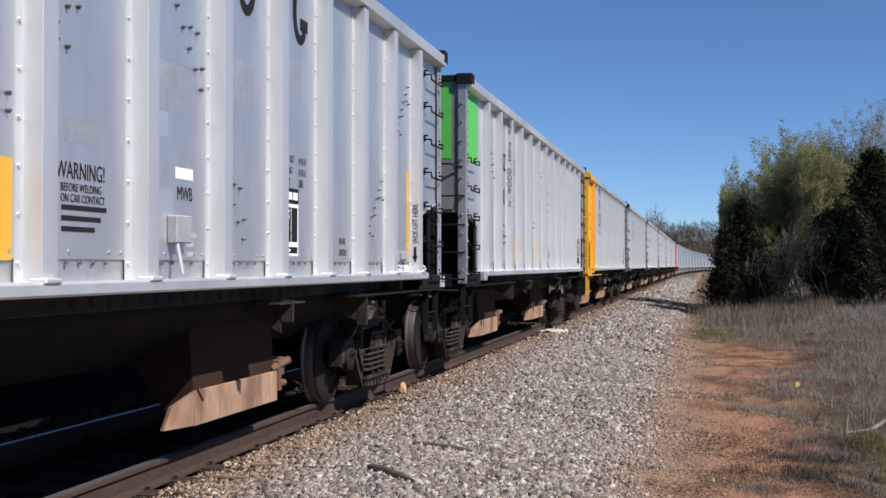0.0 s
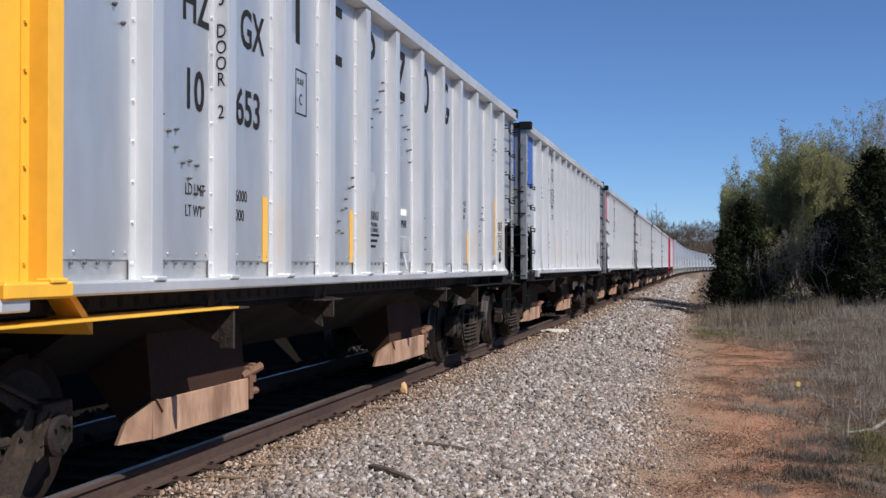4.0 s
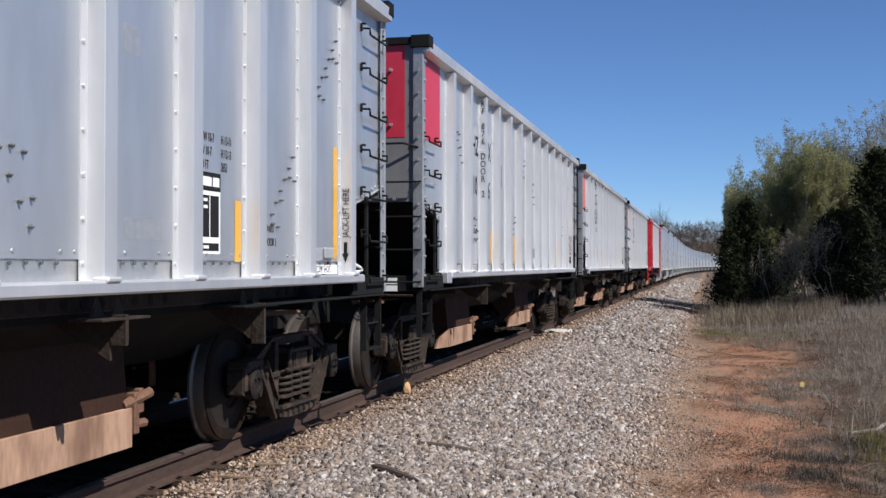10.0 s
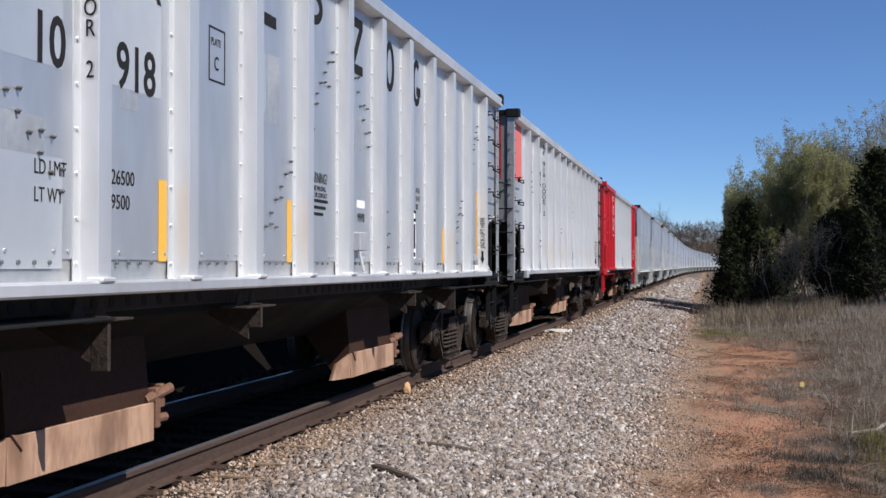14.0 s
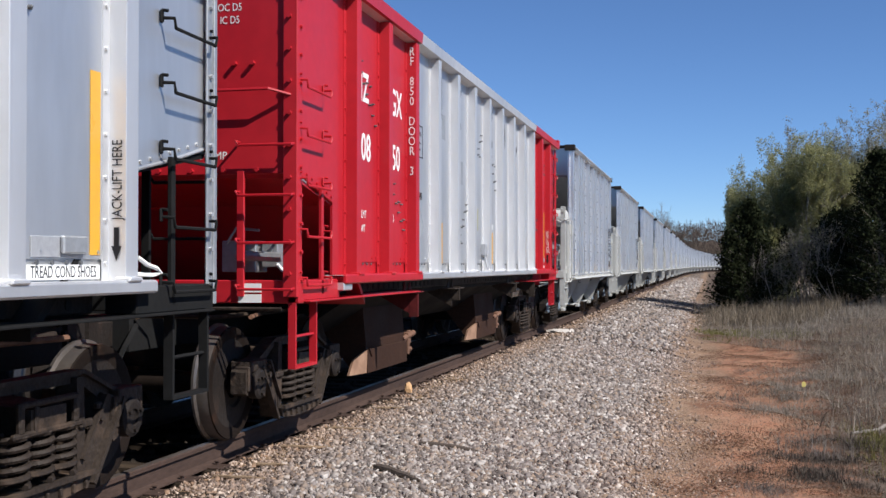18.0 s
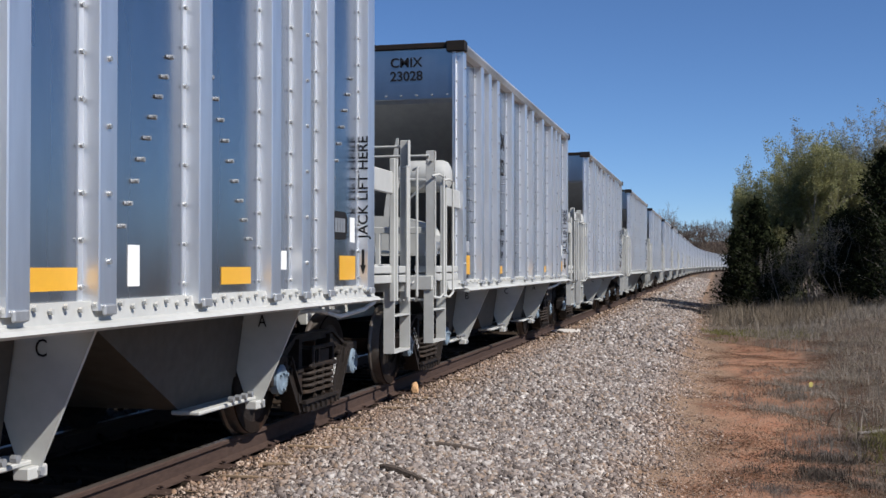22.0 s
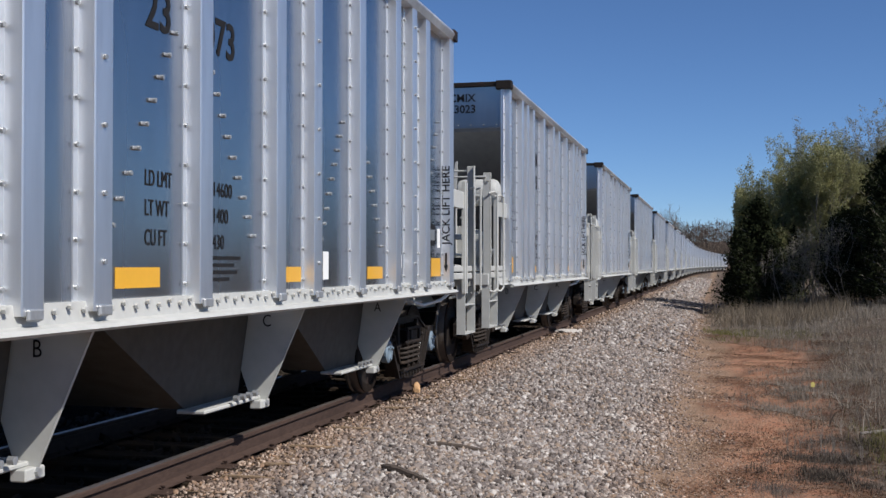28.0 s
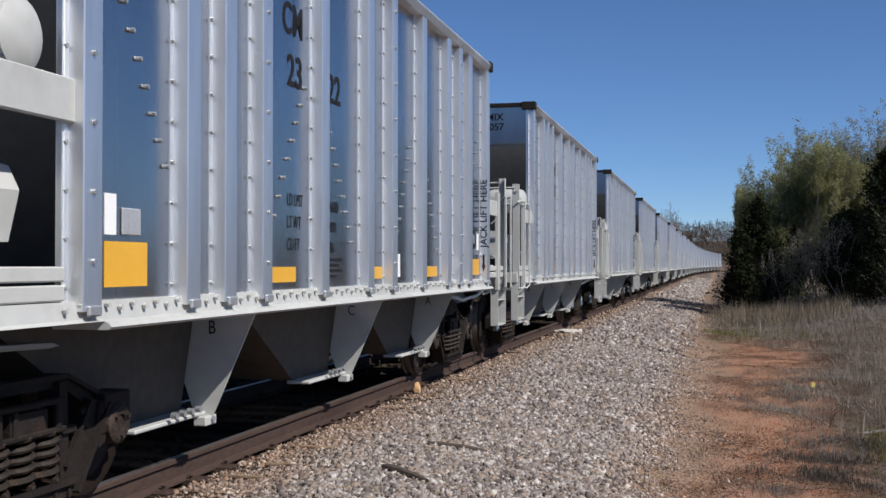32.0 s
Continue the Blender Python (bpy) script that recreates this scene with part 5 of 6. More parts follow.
def spin_matrices(rng, n):
    q = rng.normal(size=(n, 4))
    q /= np.linalg.norm(q, axis=1)[:, None]
    w, x, y, z = q.T
    return np.stack([np.stack([1 - 2 * (y * y + z * z), 2 * (x * y - z * w), 2 * (x * z + y * w)], -1),
                     np.stack([2 * (x * y + z * w), 1 - 2 * (x * x + z * z), 2 * (y * z - x * w)], -1),
                     np.stack([2 * (x * z - y * w), 2 * (y * z + x * w), 1 - 2 * (x * x + y * y)], -1)], 1)


def chip():
    """Corners and faces of a broken block, to be knocked out of shape stone by stone."""
    v = np.array([(x, y, z) for x in (-0.75, 0.75) for y in (-0.75, 0.75) for z in (-0.75, 0.75)])
    q = ((0, 1, 3, 2), (4, 6, 7, 5), (0, 4, 5, 1), (2, 3, 7, 6), (0, 2, 6, 4), (1, 5, 7, 3))
    return v, np.array([t for a, b, c, d in q for t in ((a, b, c), (a, c, d))])


def stones(name, rng, xs, ys, sizes, mat, sink=0.25):
    v0, f0 = chip()
    n = len(xs)
    sc = sizes[:, None] * rng.uniform(0.5, 1.45, (n, 3))
    v = (v0[None] + rng.uniform(-0.52, 0.52, (n, len(v0), 3))) * sc[:, None]
    v = np.einsum("nij,nkj->nki", spin_matrices(rng, n), v)
    v += np.stack([xs, ys, ground_z(xs, ys) + sizes * (0.6 - sink)], 1)[:, None]
    f = f0[None] + (np.arange(n) * len(v0))[:, None, None]
    return bulk(name, v.reshape(-1, 3), f.reshape(-1, 3), mat)


gen = np.random.default_rng(7)


def stone_material():
    """Crushed stone of mixed greys, tans and near-white, a colour to each stone."""
    m = bpy.data.materials.new("ballast_stone")
    m.use_nodes = True
    n, ln = m.node_tree.nodes, m.node_tree.links
    bsdf = n["Principled BSDF"]
    bsdf.inputs["Roughness"].default_value = 0.9
    geo, ramp, tex, mix, tc = (n.new("ShaderNode" + k) for k in ("NewGeometry", "ValToRGB", "TexNoise", "Mix", "TexCoord"))
    stops = ((0.0, (0.06, 0.047, 0.041)), (0.2, (0.135, 0.11, 0.098)), (0.42, (0.215, 0.185, 0.17)), (0.6, (0.24, 0.175, 0.125)), (0.76, (0.265, 0.23, 0.21)), (0.92, (0.37, 0.335, 0.305)), (1.0, (0.50, 0.46, 0.425)))
    while len(ramp.color_ramp.elements) < len(stops):
        ramp.color_ramp.elements.new(0.5)
    for e, (p, c) in zip(ramp.color_ramp.elements, stops):
        e.position, e.color = p, (*c, 1)
    ln.new(geo.outputs["Random Per Island"], ramp.inputs[0])
    ln.new(tc.outputs["Object"], tex.inputs["Vector"])
    tex.inputs["Scale"].default_value, tex.inputs["Detail"].default_value = 45.0, 4.0
    mix.data_type, mix.blend_type = "RGBA", "OVERLAY"
    mix.inputs[0].default_value = 0.55
    ln.new(ramp.outputs[0], mix.inputs[6])
    ln.new(tex.outputs[0], mix.inputs[7])
    # tan dust beside the ties and out towards the dirt
    sep, a, b, near, far, top, tan = (n.new("ShaderNode" + k) for k in ("SeparateXYZ", "MapRange", "MapRange", "Math", "Math", "Math", "Mix"))
    wob = n.new("ShaderNodeTexNoise")
    wob.inputs["Scale"].default_value, wob.inputs["Detail"].default_value = 1.6, 5.0
    ln.new(tc.outputs["Object"], wob.inputs["Vector"])
    ln.new(tc.outputs["Object"], sep.inputs[0])
    near.operation = far.operation = "ADD"
    for nd in (near, far):
        ln.new(sep.outputs[0], nd.inputs[0])
        ln.new(wob.outputs[0], nd.inputs[1])
    for r, src, lo, hi in ((a, near, 2.35, 1.55), (b, far, 4.0, 5.0)):
        ln.new(src.outputs[0], r.inputs[0])
        r.inputs[1].default_value, r.inputs[2].default_value, r.inputs[4].default_value = lo, hi, 0.75
    top.operation = "MAXIMUM"
    ln.new(a.outputs[0], top.inputs[0])
    ln.new(b.outputs[0], top.inputs[1])
    tan.data_type, tan.blend_type = "RGBA", "MULTIPLY"
    ln.new(top.outputs[0], tan.inputs[0])
    ln.new(mix.outputs[2], tan.inputs[6])
    tan.inputs[7].default_value = (1.12, 0.90, 0.72, 1)
    ln.new(tan.outputs[2], bsdf.inputs["Base Color"])
    return m


pale_stone = stone_material()
# Dark for dirt and for the train's shade, both put into the colour.
dark_stone = material("dirty_shade_stone", (0.034, 0.027, 0.021), 0.95, 0, 0.3, 14.0, island=0.5, spec=0.1)


def field(n, x0, x1, y0, y1, lo, hi):
    return gen.uniform(x0, x1, n), gen.uniform(y0, y1, n), lo + (hi - lo) * gen.uniform(0, 1, n) ** 1.8


sx, sy, sz = [np.concatenate(a) for a in zip(field(84000, 0.88, 4.9, 5.0, 12.5, 0.008, 0.027), field(48000, 0.88, 4.9, 12.5, 24, 0.012, 0.030),
                                             field(16000, 0.88, 4.5, 24, 60, 0.026, 0.052), field(9000, 0.9, 3.9, 60, 150, 0.05, 0.10), field(20000, 3.2, 5.4, 5, 26, 0.004, 0.012), field(5000, 3.7, 4.9, 5, 22, 0.008, 0.02), field(500, 1.0, 3.6, 5, 20, 0.026, 0.038))]
sz = sz * (1 - 0.5 * smooth(3.5, 4.4, sx)) * (0.62 + 0.38 * smooth(1.0, 1.9, sx))
keep = gen.uniform(0, 1, len(sx)) < 1 - 0.97 * smooth(3.3, 4.75, sx + 0.3 * np.sin(1.3 * sy) + 0.2 * np.sin(3.1 * sy + 1))
keep |= (sz < 0.0055) & (sx > 4.0)
keep &= gen.uniform(0, 1, len(sx)) < 0.45 + 0.55 * smooth(1.15, 1.75, sx + 0.2 * np.sin(1.9 * sy) + 0.12 * np.sin(5.1 * sy))
tagged(stones("ballast", gen, sx[keep], sy[keep], sz[keep], pale_stone), "loose pale grey and tan crushed-stone ballast beside the track", "ballast", kind="stuff")
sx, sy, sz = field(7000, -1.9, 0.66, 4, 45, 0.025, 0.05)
tagged(stones("track_ballast", gen, sx, sy, sz, dark_stone), "dark dirty crushed stone between and beside the rails, shade painted in", "ballast", kind="stuff")


def ties():
    base = Shape().block(-1.32, 1.32, -0.115, 0.115, -0.18, 0.0, 0.012).mesh("tie", wood)
    plate = Shape().block(-0.19, 0.19, -0.09, 0.09, 0.0, 0.016, 0.004).mesh("tie_plate", rail_side)
    spike = Shape().block(-0.012, 0.012, -0.012, 0.012, 0.0, 0.05, 0.003).block(-0.022, 0.022, -0.016, 0.016, 0.045, 0.062, 0.004).mesh("spike", rail_side)
    for k in range(110):
        y = 3.0 + 0.53 * k
        ob = new("tie", base)
        ob.location = (gen.uniform(-0.06, 0.06), y + gen.uniform(-0.02, 0.02), -0.187 + gen.uniform(-0.02, 0.008))
        ob.rotation_euler = (0, 0, gen.uniform(-0.02, 0.02))
        tagged(ob, "weathered brown wooden railway tie sunk in ballast", "railway tie", "ties of the track")
        if k < 60:
            p = new("tie_plate", plate)
            p.parent, p.location = ob, (0.755 - ob.location.x, 0, 0.0)
            for ox in (-0.09, 0.09):
                s = new("spike", spike)
                s.scale = (1, 1, 0.55)
                s.parent, s.location = ob, (0.755 - ob.location.x + ox, gen.choice((-0.05, 0.05)), 0.012)


ties()


# -- grass --
def blades(name, rng, xs, ys, heights, widths, mat, lean=0.5):
    n = len(xs)
    a = rng.uniform(0, 2 * np.pi, n)
    tilt = rng.normal(0, lean, n) * heights
    tdir = rng.uniform(0, 2 * np.pi, n)
    base = np.stack([xs, ys, ground_z(xs, ys) - 0.01], 1)
    side = np.stack([np.cos(a), np.sin(a), np.zeros(n)], 1) * widths[:, None] * 0.5
    lean_v = np.stack([np.cos(tdir) * tilt, np.sin(tdir) * tilt, np.zeros(n)], 1)
    up = np.array([0, 0, 1.0])[None] * heights[:, None]
    rise = np.maximum(0.10, 1 - 0.55 * np.abs(tilt / np.maximum(heights, 1e-3)))[:, None]
    mid = base + up * (0.62 * rise + 0.03) + lean_v * 0.45
    top = base + up * rise + lean_v
    v = np.stack([base - side, base + side, mid + side * 0.8, mid - side * 0.8, top], 1)
    f = np.array([[0, 1, 2], [0, 2, 3], [3, 2, 4]])[None] + (np.arange(n) * 5)[:, None, None]
    return bulk(name, v.reshape(-1, 3), f.reshape(-1, 3), mat)


straw = material("dry_grass", (0.19, 0.155, 0.113), 0.9, 0, 0.2, 3.0, island=0.45, spec=0.2)
grey_grass = material("grey_dead_grass", (0.24, 0.21, 0.172), 0.9, 0, 0.2, 3.0, island=0.45, spec=0.2)
brown_grass = material("brown_dead_grass", (0.145, 0.072, 0.036), 0.9, 0, 0.2, 3.0, island=0.4, spec=0.2)
fresh = material("fresh_grass", (0.15, 0.14, 0.045), 0.85, 0, 0.2, 3.0, island=0.4, spec=0.2)


def clumped(n, x0, x1, y0, y1, tufts, spread):
    """Points gathered in tufts."""
    cx, cy = gen.uniform(x0, x1, tufts), gen.uniform(y0, y1, tufts)
    i = gen.integers(0, tufts, n)
    return cx[i] + gen.normal(0, spread, n), cy[i] + gen.normal(0, spread, n)


def bare(x, y):
    """How bare the dirt strip is at a place, 0 to 1."""
    u = x - 4.65
    lo, hi = -0.75 + 0.01 * y, 0.35 + 0.07 * y
    w = 0.25 * np.sin(1.1 * y + 2 * np.sin(0.7 * x)) + 0.15 * np.sin(2.7 * y + 1.0)
    return smooth(lo - 0.3, lo + 0.2, u) * (1 - smooth(hi - 0.3, hi + 0.5, u + w)) * (1 - smooth(27, 32, y + 2 * np.sin(1.3 * x)))


def grow(name, label, n, box, tufts, spread, h, w, mat, lean, floor=0.0):
    x, y = clumped(n, *box, tufts, spread)
    ok = (gen.uniform(0, 1, n) > bare(x, y) * (1 - floor)) & (x > 4.1)
    x, y = x[ok], y[ok]
    m = len(x)
    tagged(blades(name, gen, x, y, gen.uniform(*h, m), gen.uniform(*w, m), mat, lean), label, "grass", kind="stuff")


grow("dry_grass", "matted dry straw-coloured grass on the verge", 30000, (5.6, 10, 9, 34), 700, 0.3, (0.05, 0.22), (0.004, 0.009), straw, 2.4)
grow("dry_grass", "tangled grey dead grass on the verge", 42000, (5.6, 14, 14, 46), 1000, 0.35, (0.08, 0.42), (0.005, 0.013), grey_grass, 2.0)
grow("dry_grass", "tall grey dead grass before the bushes", 20000, (4.6, 20, 34, 62), 420, 0.45, (0.10, 0.5), (0.010, 0.024), grey_grass, 2.2)
grow("dry_grass", "tall straw-coloured grass at the foot of the thicket", 7000, (4.8, 9, 37, 46), 110, 0.35, (0.2, 0.85), (0.008, 0.018), straw, 1.0)
grow("dead_weeds", "low brown dead weeds on red dirt", 12000, (4.5, 7.5, 6, 30), 160, 0.35, (0.02, 0.08), (0.003, 0.008), brown_grass, 2.4, 0.12)
grow("green_grass", "fresh green grass patch by the dirt", 3000, (4.5, 7.0, 31.0, 35.5), 45, 0.28, (0.04, 0.14), (0.012, 0.025), fresh, 1.4, 1.0)


def mat_of_weeds(name, label, n, x, y, rx, ry, h, w, mat, lean):
    """A low ragged mat of weeds, thickest in the middle."""
    px, py = x + rx * gen.normal(0, 0.5, n), y + ry * gen.normal(0, 0.5, n)
    px += 0.12 * np.sin(7 * py) * rx
    ok = (px > 4.05) & (np.sin(9 * px + 2 * np.sin(4 * py)) + np.sin(6.3 * py + 1.7 * np.sin(5 * px)) + gen.normal(0, 0.5, n) > -0.25)
    px, py = px[ok], py[ok]
    m = len(px)
    tagged(blades(name, gen, px, py, gen.uniform(*h, m), gen.uniform(*w, m), mat, lean), label, "grass", kind="stuff")


umber_grass = material("umber_dead_grass", (0.105, 0.055, 0.032), 0.9, 0, 0.2, 3.0, island=0.5, spec=0.15)
ash_grass = material("ash_grey_stalks", (0.14, 0.12, 0.105), 0.9, 0, 0.2, 3.0, island=0.5, spec=0.15)
for x, y, rx, ry, n in ((5.1, 14.0, 0.75, 0.75, 6500), (5.7, 14.3, 0.7, 0.7, 4500), (4.45, 12.0, 0.18, 0.35, 900), (4.9, 19.6, 0.55, 1.3, 3500), (6.9, 28.3, 0.8, 1.6, 3500), (5.2, 9.6, 0.6, 0.5, 4500),
                       (6.0, 10.2, 0.6, 0.7, 5000), (4.75, 24.5, 0.3, 1.4, 1200), (5.3, 26.0, 0.5, 0.5, 900)):
    mat_of_weeds("dead_weeds", "dark brown mat of dead weeds on red dirt", n, x, y, rx, ry, (0.01, 0.05), (0.002, 0.006), umber_grass, 3.2)
    mat_of_weeds("dead_weeds", "brown dead weeds on red dirt", n // 3, x, y, rx * 1.2, ry * 1.2, (0.01, 0.06), (0.002, 0.006), straw if n % 1000 else brown_grass, 2.2)
for x, y, rx, ry, n in ((5.22, 11.5, 0.16, 0.28, 2200), (5.85, 12.8, 0.35, 0.5, 4200), (5.0, 17.1, 0.2, 0.5, 900), (5.38, 21.5, 0.25, 0.45, 900), (5.1, 10.4, 0.25, 0.35, 1800), (6.7, 26.5, 0.5, 1.2, 2500)):
    mat_of_weeds("dead_weeds", "grey tangle of dead stalks on the dirt", n, x, y, rx, ry, (0.03, 0.14), (0.002, 0.005), ash_grass, 2.4)
for x, y, rx, ry, n in ((5.8, 18.0, 0.6, 2.4, 9000), (6.4, 20.5, 0.8, 2.2, 8000), (5.5, 16.0, 0.45, 0.9, 3500)):
    mat_of_weeds("dry_grass", "low pale grey matted grass beside red dirt", n, x, y, rx, ry, (0.04, 0.16), (0.004, 0.009), grey_grass, 2.2)
brush_grass = material("weathered_dead_stalks", (0.085, 0.07, 0.058), 0.9, 0, 0.2, 3.0, island=0.5, spec=0.1)
for x, y, rx, ry, n in ((5.75, 12.2, 0.55, 0.32, 9000), (5.5, 11.3, 0.5, 0.35, 7000), (6.1, 13.1, 0.4, 0.4, 6000), (5.95, 11.0, 0.5, 0.4, 7000)):
    mat_of_weeds("dead_weeds", "dark tangle of weathered stalks on the dirt", n, x, y, rx, ry, (0.02, 0.11), (0.003, 0.008), brush_grass, 2.6)
mat_of_weeds("green_grass", "fresh green grass patch beside dead weeds", 2600, 6.45, 12.9, 0.28, 1.9, (0.04, 0.15), (0.004, 0.009), fresh, 1.2)


def leaf_litter(label, n, mat_, size, seed):
    """Dead leaves, bark and stalk bits strewn over the dirt, gathered in ragged drifts."""
    rng = np.random.default_rng(seed)
    x, y = rng.uniform(4.15, 7.6, n), 8.2 + 24 * rng.uniform(0, 1, n) ** 1.5
    drift = np.sin(1.9 * x + 2.2 * np.sin(0.9 * y)) + np.sin(2.6 * y + 1.5 * np.sin(2.1 * x)) + np.sin(5.3 * y + 3.1 * x + seed)
    ok = drift + 1.3 * smooth(4.5, 6.0, x) - 1.6 * smooth(4.7, 4.2, x) + rng.normal(0, 0.5, n) > 0.35
    x, y = x[ok], y[ok]
    pts = np.stack([x, y, ground_z(x, y) + rng.uniform(0.0, 0.012, len(x))], 1)
    s = rng.uniform(*size, len(x))
    a = rng.uniform(0, 2 * np.pi, len(x))
    tip = rng.uniform(-0.35, 0.35, len(x))
    q = np.array([[-0.5, 0], [0, -0.22], [0.5, 0], [0, 0.22]])
    c, d = np.cos(a)[:, None], np.sin(a)[:, None]
    v = np.stack([q[None, :, 0] * c - q[None, :, 1] * d, q[None, :, 0] * d + q[None, :, 1] * c, q[None, :, 0] * tip[:, None] + np.abs(q[None, :, 1]) * 0.5], 2) * s[:, None, None] + pts[:, None]
    f = np.array([[0, 1, 2], [0, 2, 3]])[None] + (np.arange(len(x)) * 4)[:, None, None]
    tagged(bulk("leaf_litter", v.reshape(-1, 3), f.reshape(-1, 3), mat_), label, "litter", kind="stuff")


leaf_litter("dark brown dead leaves strewn over red dirt", 52000, umber_grass, (0.012, 0.045), 41)
leaf_litter("brown bits of dead weed strewn over red dirt", 36000, brown_grass, (0.012, 0.04), 42)
leaf_litter("pale bits of straw strewn over red dirt", 12000, straw, (0.012, 0.04), 43)


# -- trees and bushes --
bark = material("grey_bark", (0.17, 0.15, 0.13), 0.9, 0, 0.3, 10.0, 0.3, 30, island=0.35)
bark_pale = material("pale_twig", (0.215, 0.19, 0.165), 0.9, 0, 0.3, 10.0, island=0.35)
leaf_new = material("new_olive_leaf", (0.31, 0.305, 0.15), 0.7, 0, 0.3, 2.0, island=0.3, spec=0.2)
leaf_olive = material("dull_olive_leaf", (0.27, 0.255, 0.17), 0.75, 0, 0.3, 2.0, island=0.3, spec=0.2)
needle = material("cedar_needle", (0.017, 0.021, 0.009), 0.8, 0, 0.4, 2.0, island=0.35, spec=0.05)
far_wood = material("bare_woods", (0.085, 0.066, 0.054), 0.95, 0, 0.3, 0.5, island=0.5, spec=0.1)


def see_through(m, share):
    """Lets part of the light pass through thin leaves and blades."""
    n, ln = m.node_tree.nodes, m.node_tree.links
    bsdf, out = n["Principled BSDF"], n["Material Output"]
    tr, mx = n.new("ShaderNodeBsdfTranslucent"), n.new("ShaderNodeMixShader")
    ln.new(bsdf.inputs["Base Color"].links[0].from_socket, tr.inputs[0])
    mx.inputs[0].default_value = share
    ln.new(bsdf.outputs[0], mx.inputs[1])
    ln.new(tr.outputs[0], mx.inputs[2])
    ln.new(mx.outputs[0], out.inputs[0])


for leaf, share in ((leaf_new, 0.58), (leaf_olive, 0.58), (straw, 0.3), (grey_grass, 0.3), (fresh, 0.4)):
    see_through(leaf, share)


def limbs(rng, start, height, spread, stems, depth, r0, droop=0.0):
    """Forking limbs: lists of segments (a, b, ra, rb, level) and the twig ends."""
    segs, tips = [], []

    def go(p, d, length, r, lev):
        n = 3
        for k in range(n):
            d2 = (d + Vector(rng.normal(0, 0.16, 3)) + Vector((0, 0, 0.05 - droop * lev))).normalized()
            q = p + d2 * (length / n)
            segs.append((p, q, r * (1 - 0.2 * k), r * (1 - 0.2 * (k + 1)), lev))
            if lev > 0 and k < n - 1 and lev < depth and rng.uniform() < 0.75:
                go(q, (d2 + Vector(rng.normal(0, 0.6, 3))).normalized(), length * rng.uniform(0.45, 0.7), r * 0.5, lev + 1)
            p, d = q, d2
        if lev < depth:
            for _ in range(3 if lev == 0 else 2):
                go(p, (d + Vector(rng.normal(0, 0.5, 3)) * (1.0 + 0.2 * spread)).normalized(), length * rng.uniform(0.55, 0.8), r * 0.55, lev + 1)
        else:
            tips.append(p)
    for s in range(stems):
        a = 2 * math.pi * s / stems + rng.uniform(-0.4, 0.4)
        d = Vector((math.cos(a) * spread * 0.35, math.sin(a) * spread * 0.35, 1)).normalized()
        go(Vector(start) + Vector((math.cos(a), math.sin(a), 0)) * 0.08 * stems ** 0.5, d, height * 0.36, r0 * rng.uniform(0.7, 1.1), 0)
    return segs, tips


def limb_mesh(name, segs, mat, n=5):
    a, b = np.array([s[0][:] for s in segs]), np.array([s[1][:] for s in segs])
    ra, rb = np.array([s[2] for s in segs]), np.array([s[3] for s in segs])
    d = b - a
    d /= np.linalg.norm(d, axis=1)[:, None]
    ref = np.where(np.abs(d[:, 2:3]) < 0.9, np.array([[0, 0, 1.0]]), np.array([[1.0, 0, 0]]))
    u = np.cross(d, ref)
    u /= np.linalg.norm(u, axis=1)[:, None]
    w = np.cross(d, u)
    ang = 2 * np.pi * np.arange(n) / n
    ring = np.cos(ang)[None, :, None] * u[:, None] + np.sin(ang)[None, :, None] * w[:, None]
    v = np.concatenate([a[:, None] + ring * ra[:, None, None], b[:, None] + ring * rb[:, None, None]], 1)
    k = np.arange(n)
    f = np.stack([k, (k + 1) % n, n + (k + 1) % n, n + k], 1)[None] + (np.arange(len(segs)) * 2 * n)[:, None, None]
    return bulk(name, v.reshape(-1, 3), f.reshape(-1, 4), mat)


def leaf_mesh(name, rng, pts, size, mat, flat=0.6):
    n = len(pts)
    m = spin_matrices(rng, n)
    s = rng.uniform(*size, n)
    q = np.array([[-0.5, 0, 0], [0, -0.28 * flat, 0.06], [0.5, 0, 0], [0, 0.28 * flat, 0.06]])
    v = np.einsum("nij,kj->nki", m, q) * s[:, None, None] + np.asarray(pts)[:, None]
    f = np.array([[0, 1, 2], [0, 2, 3]])[None] + (np.arange(n) * 4)[:, None, None]
    return bulk(name, v.reshape(-1, 3), f.reshape(-1, 3), mat)


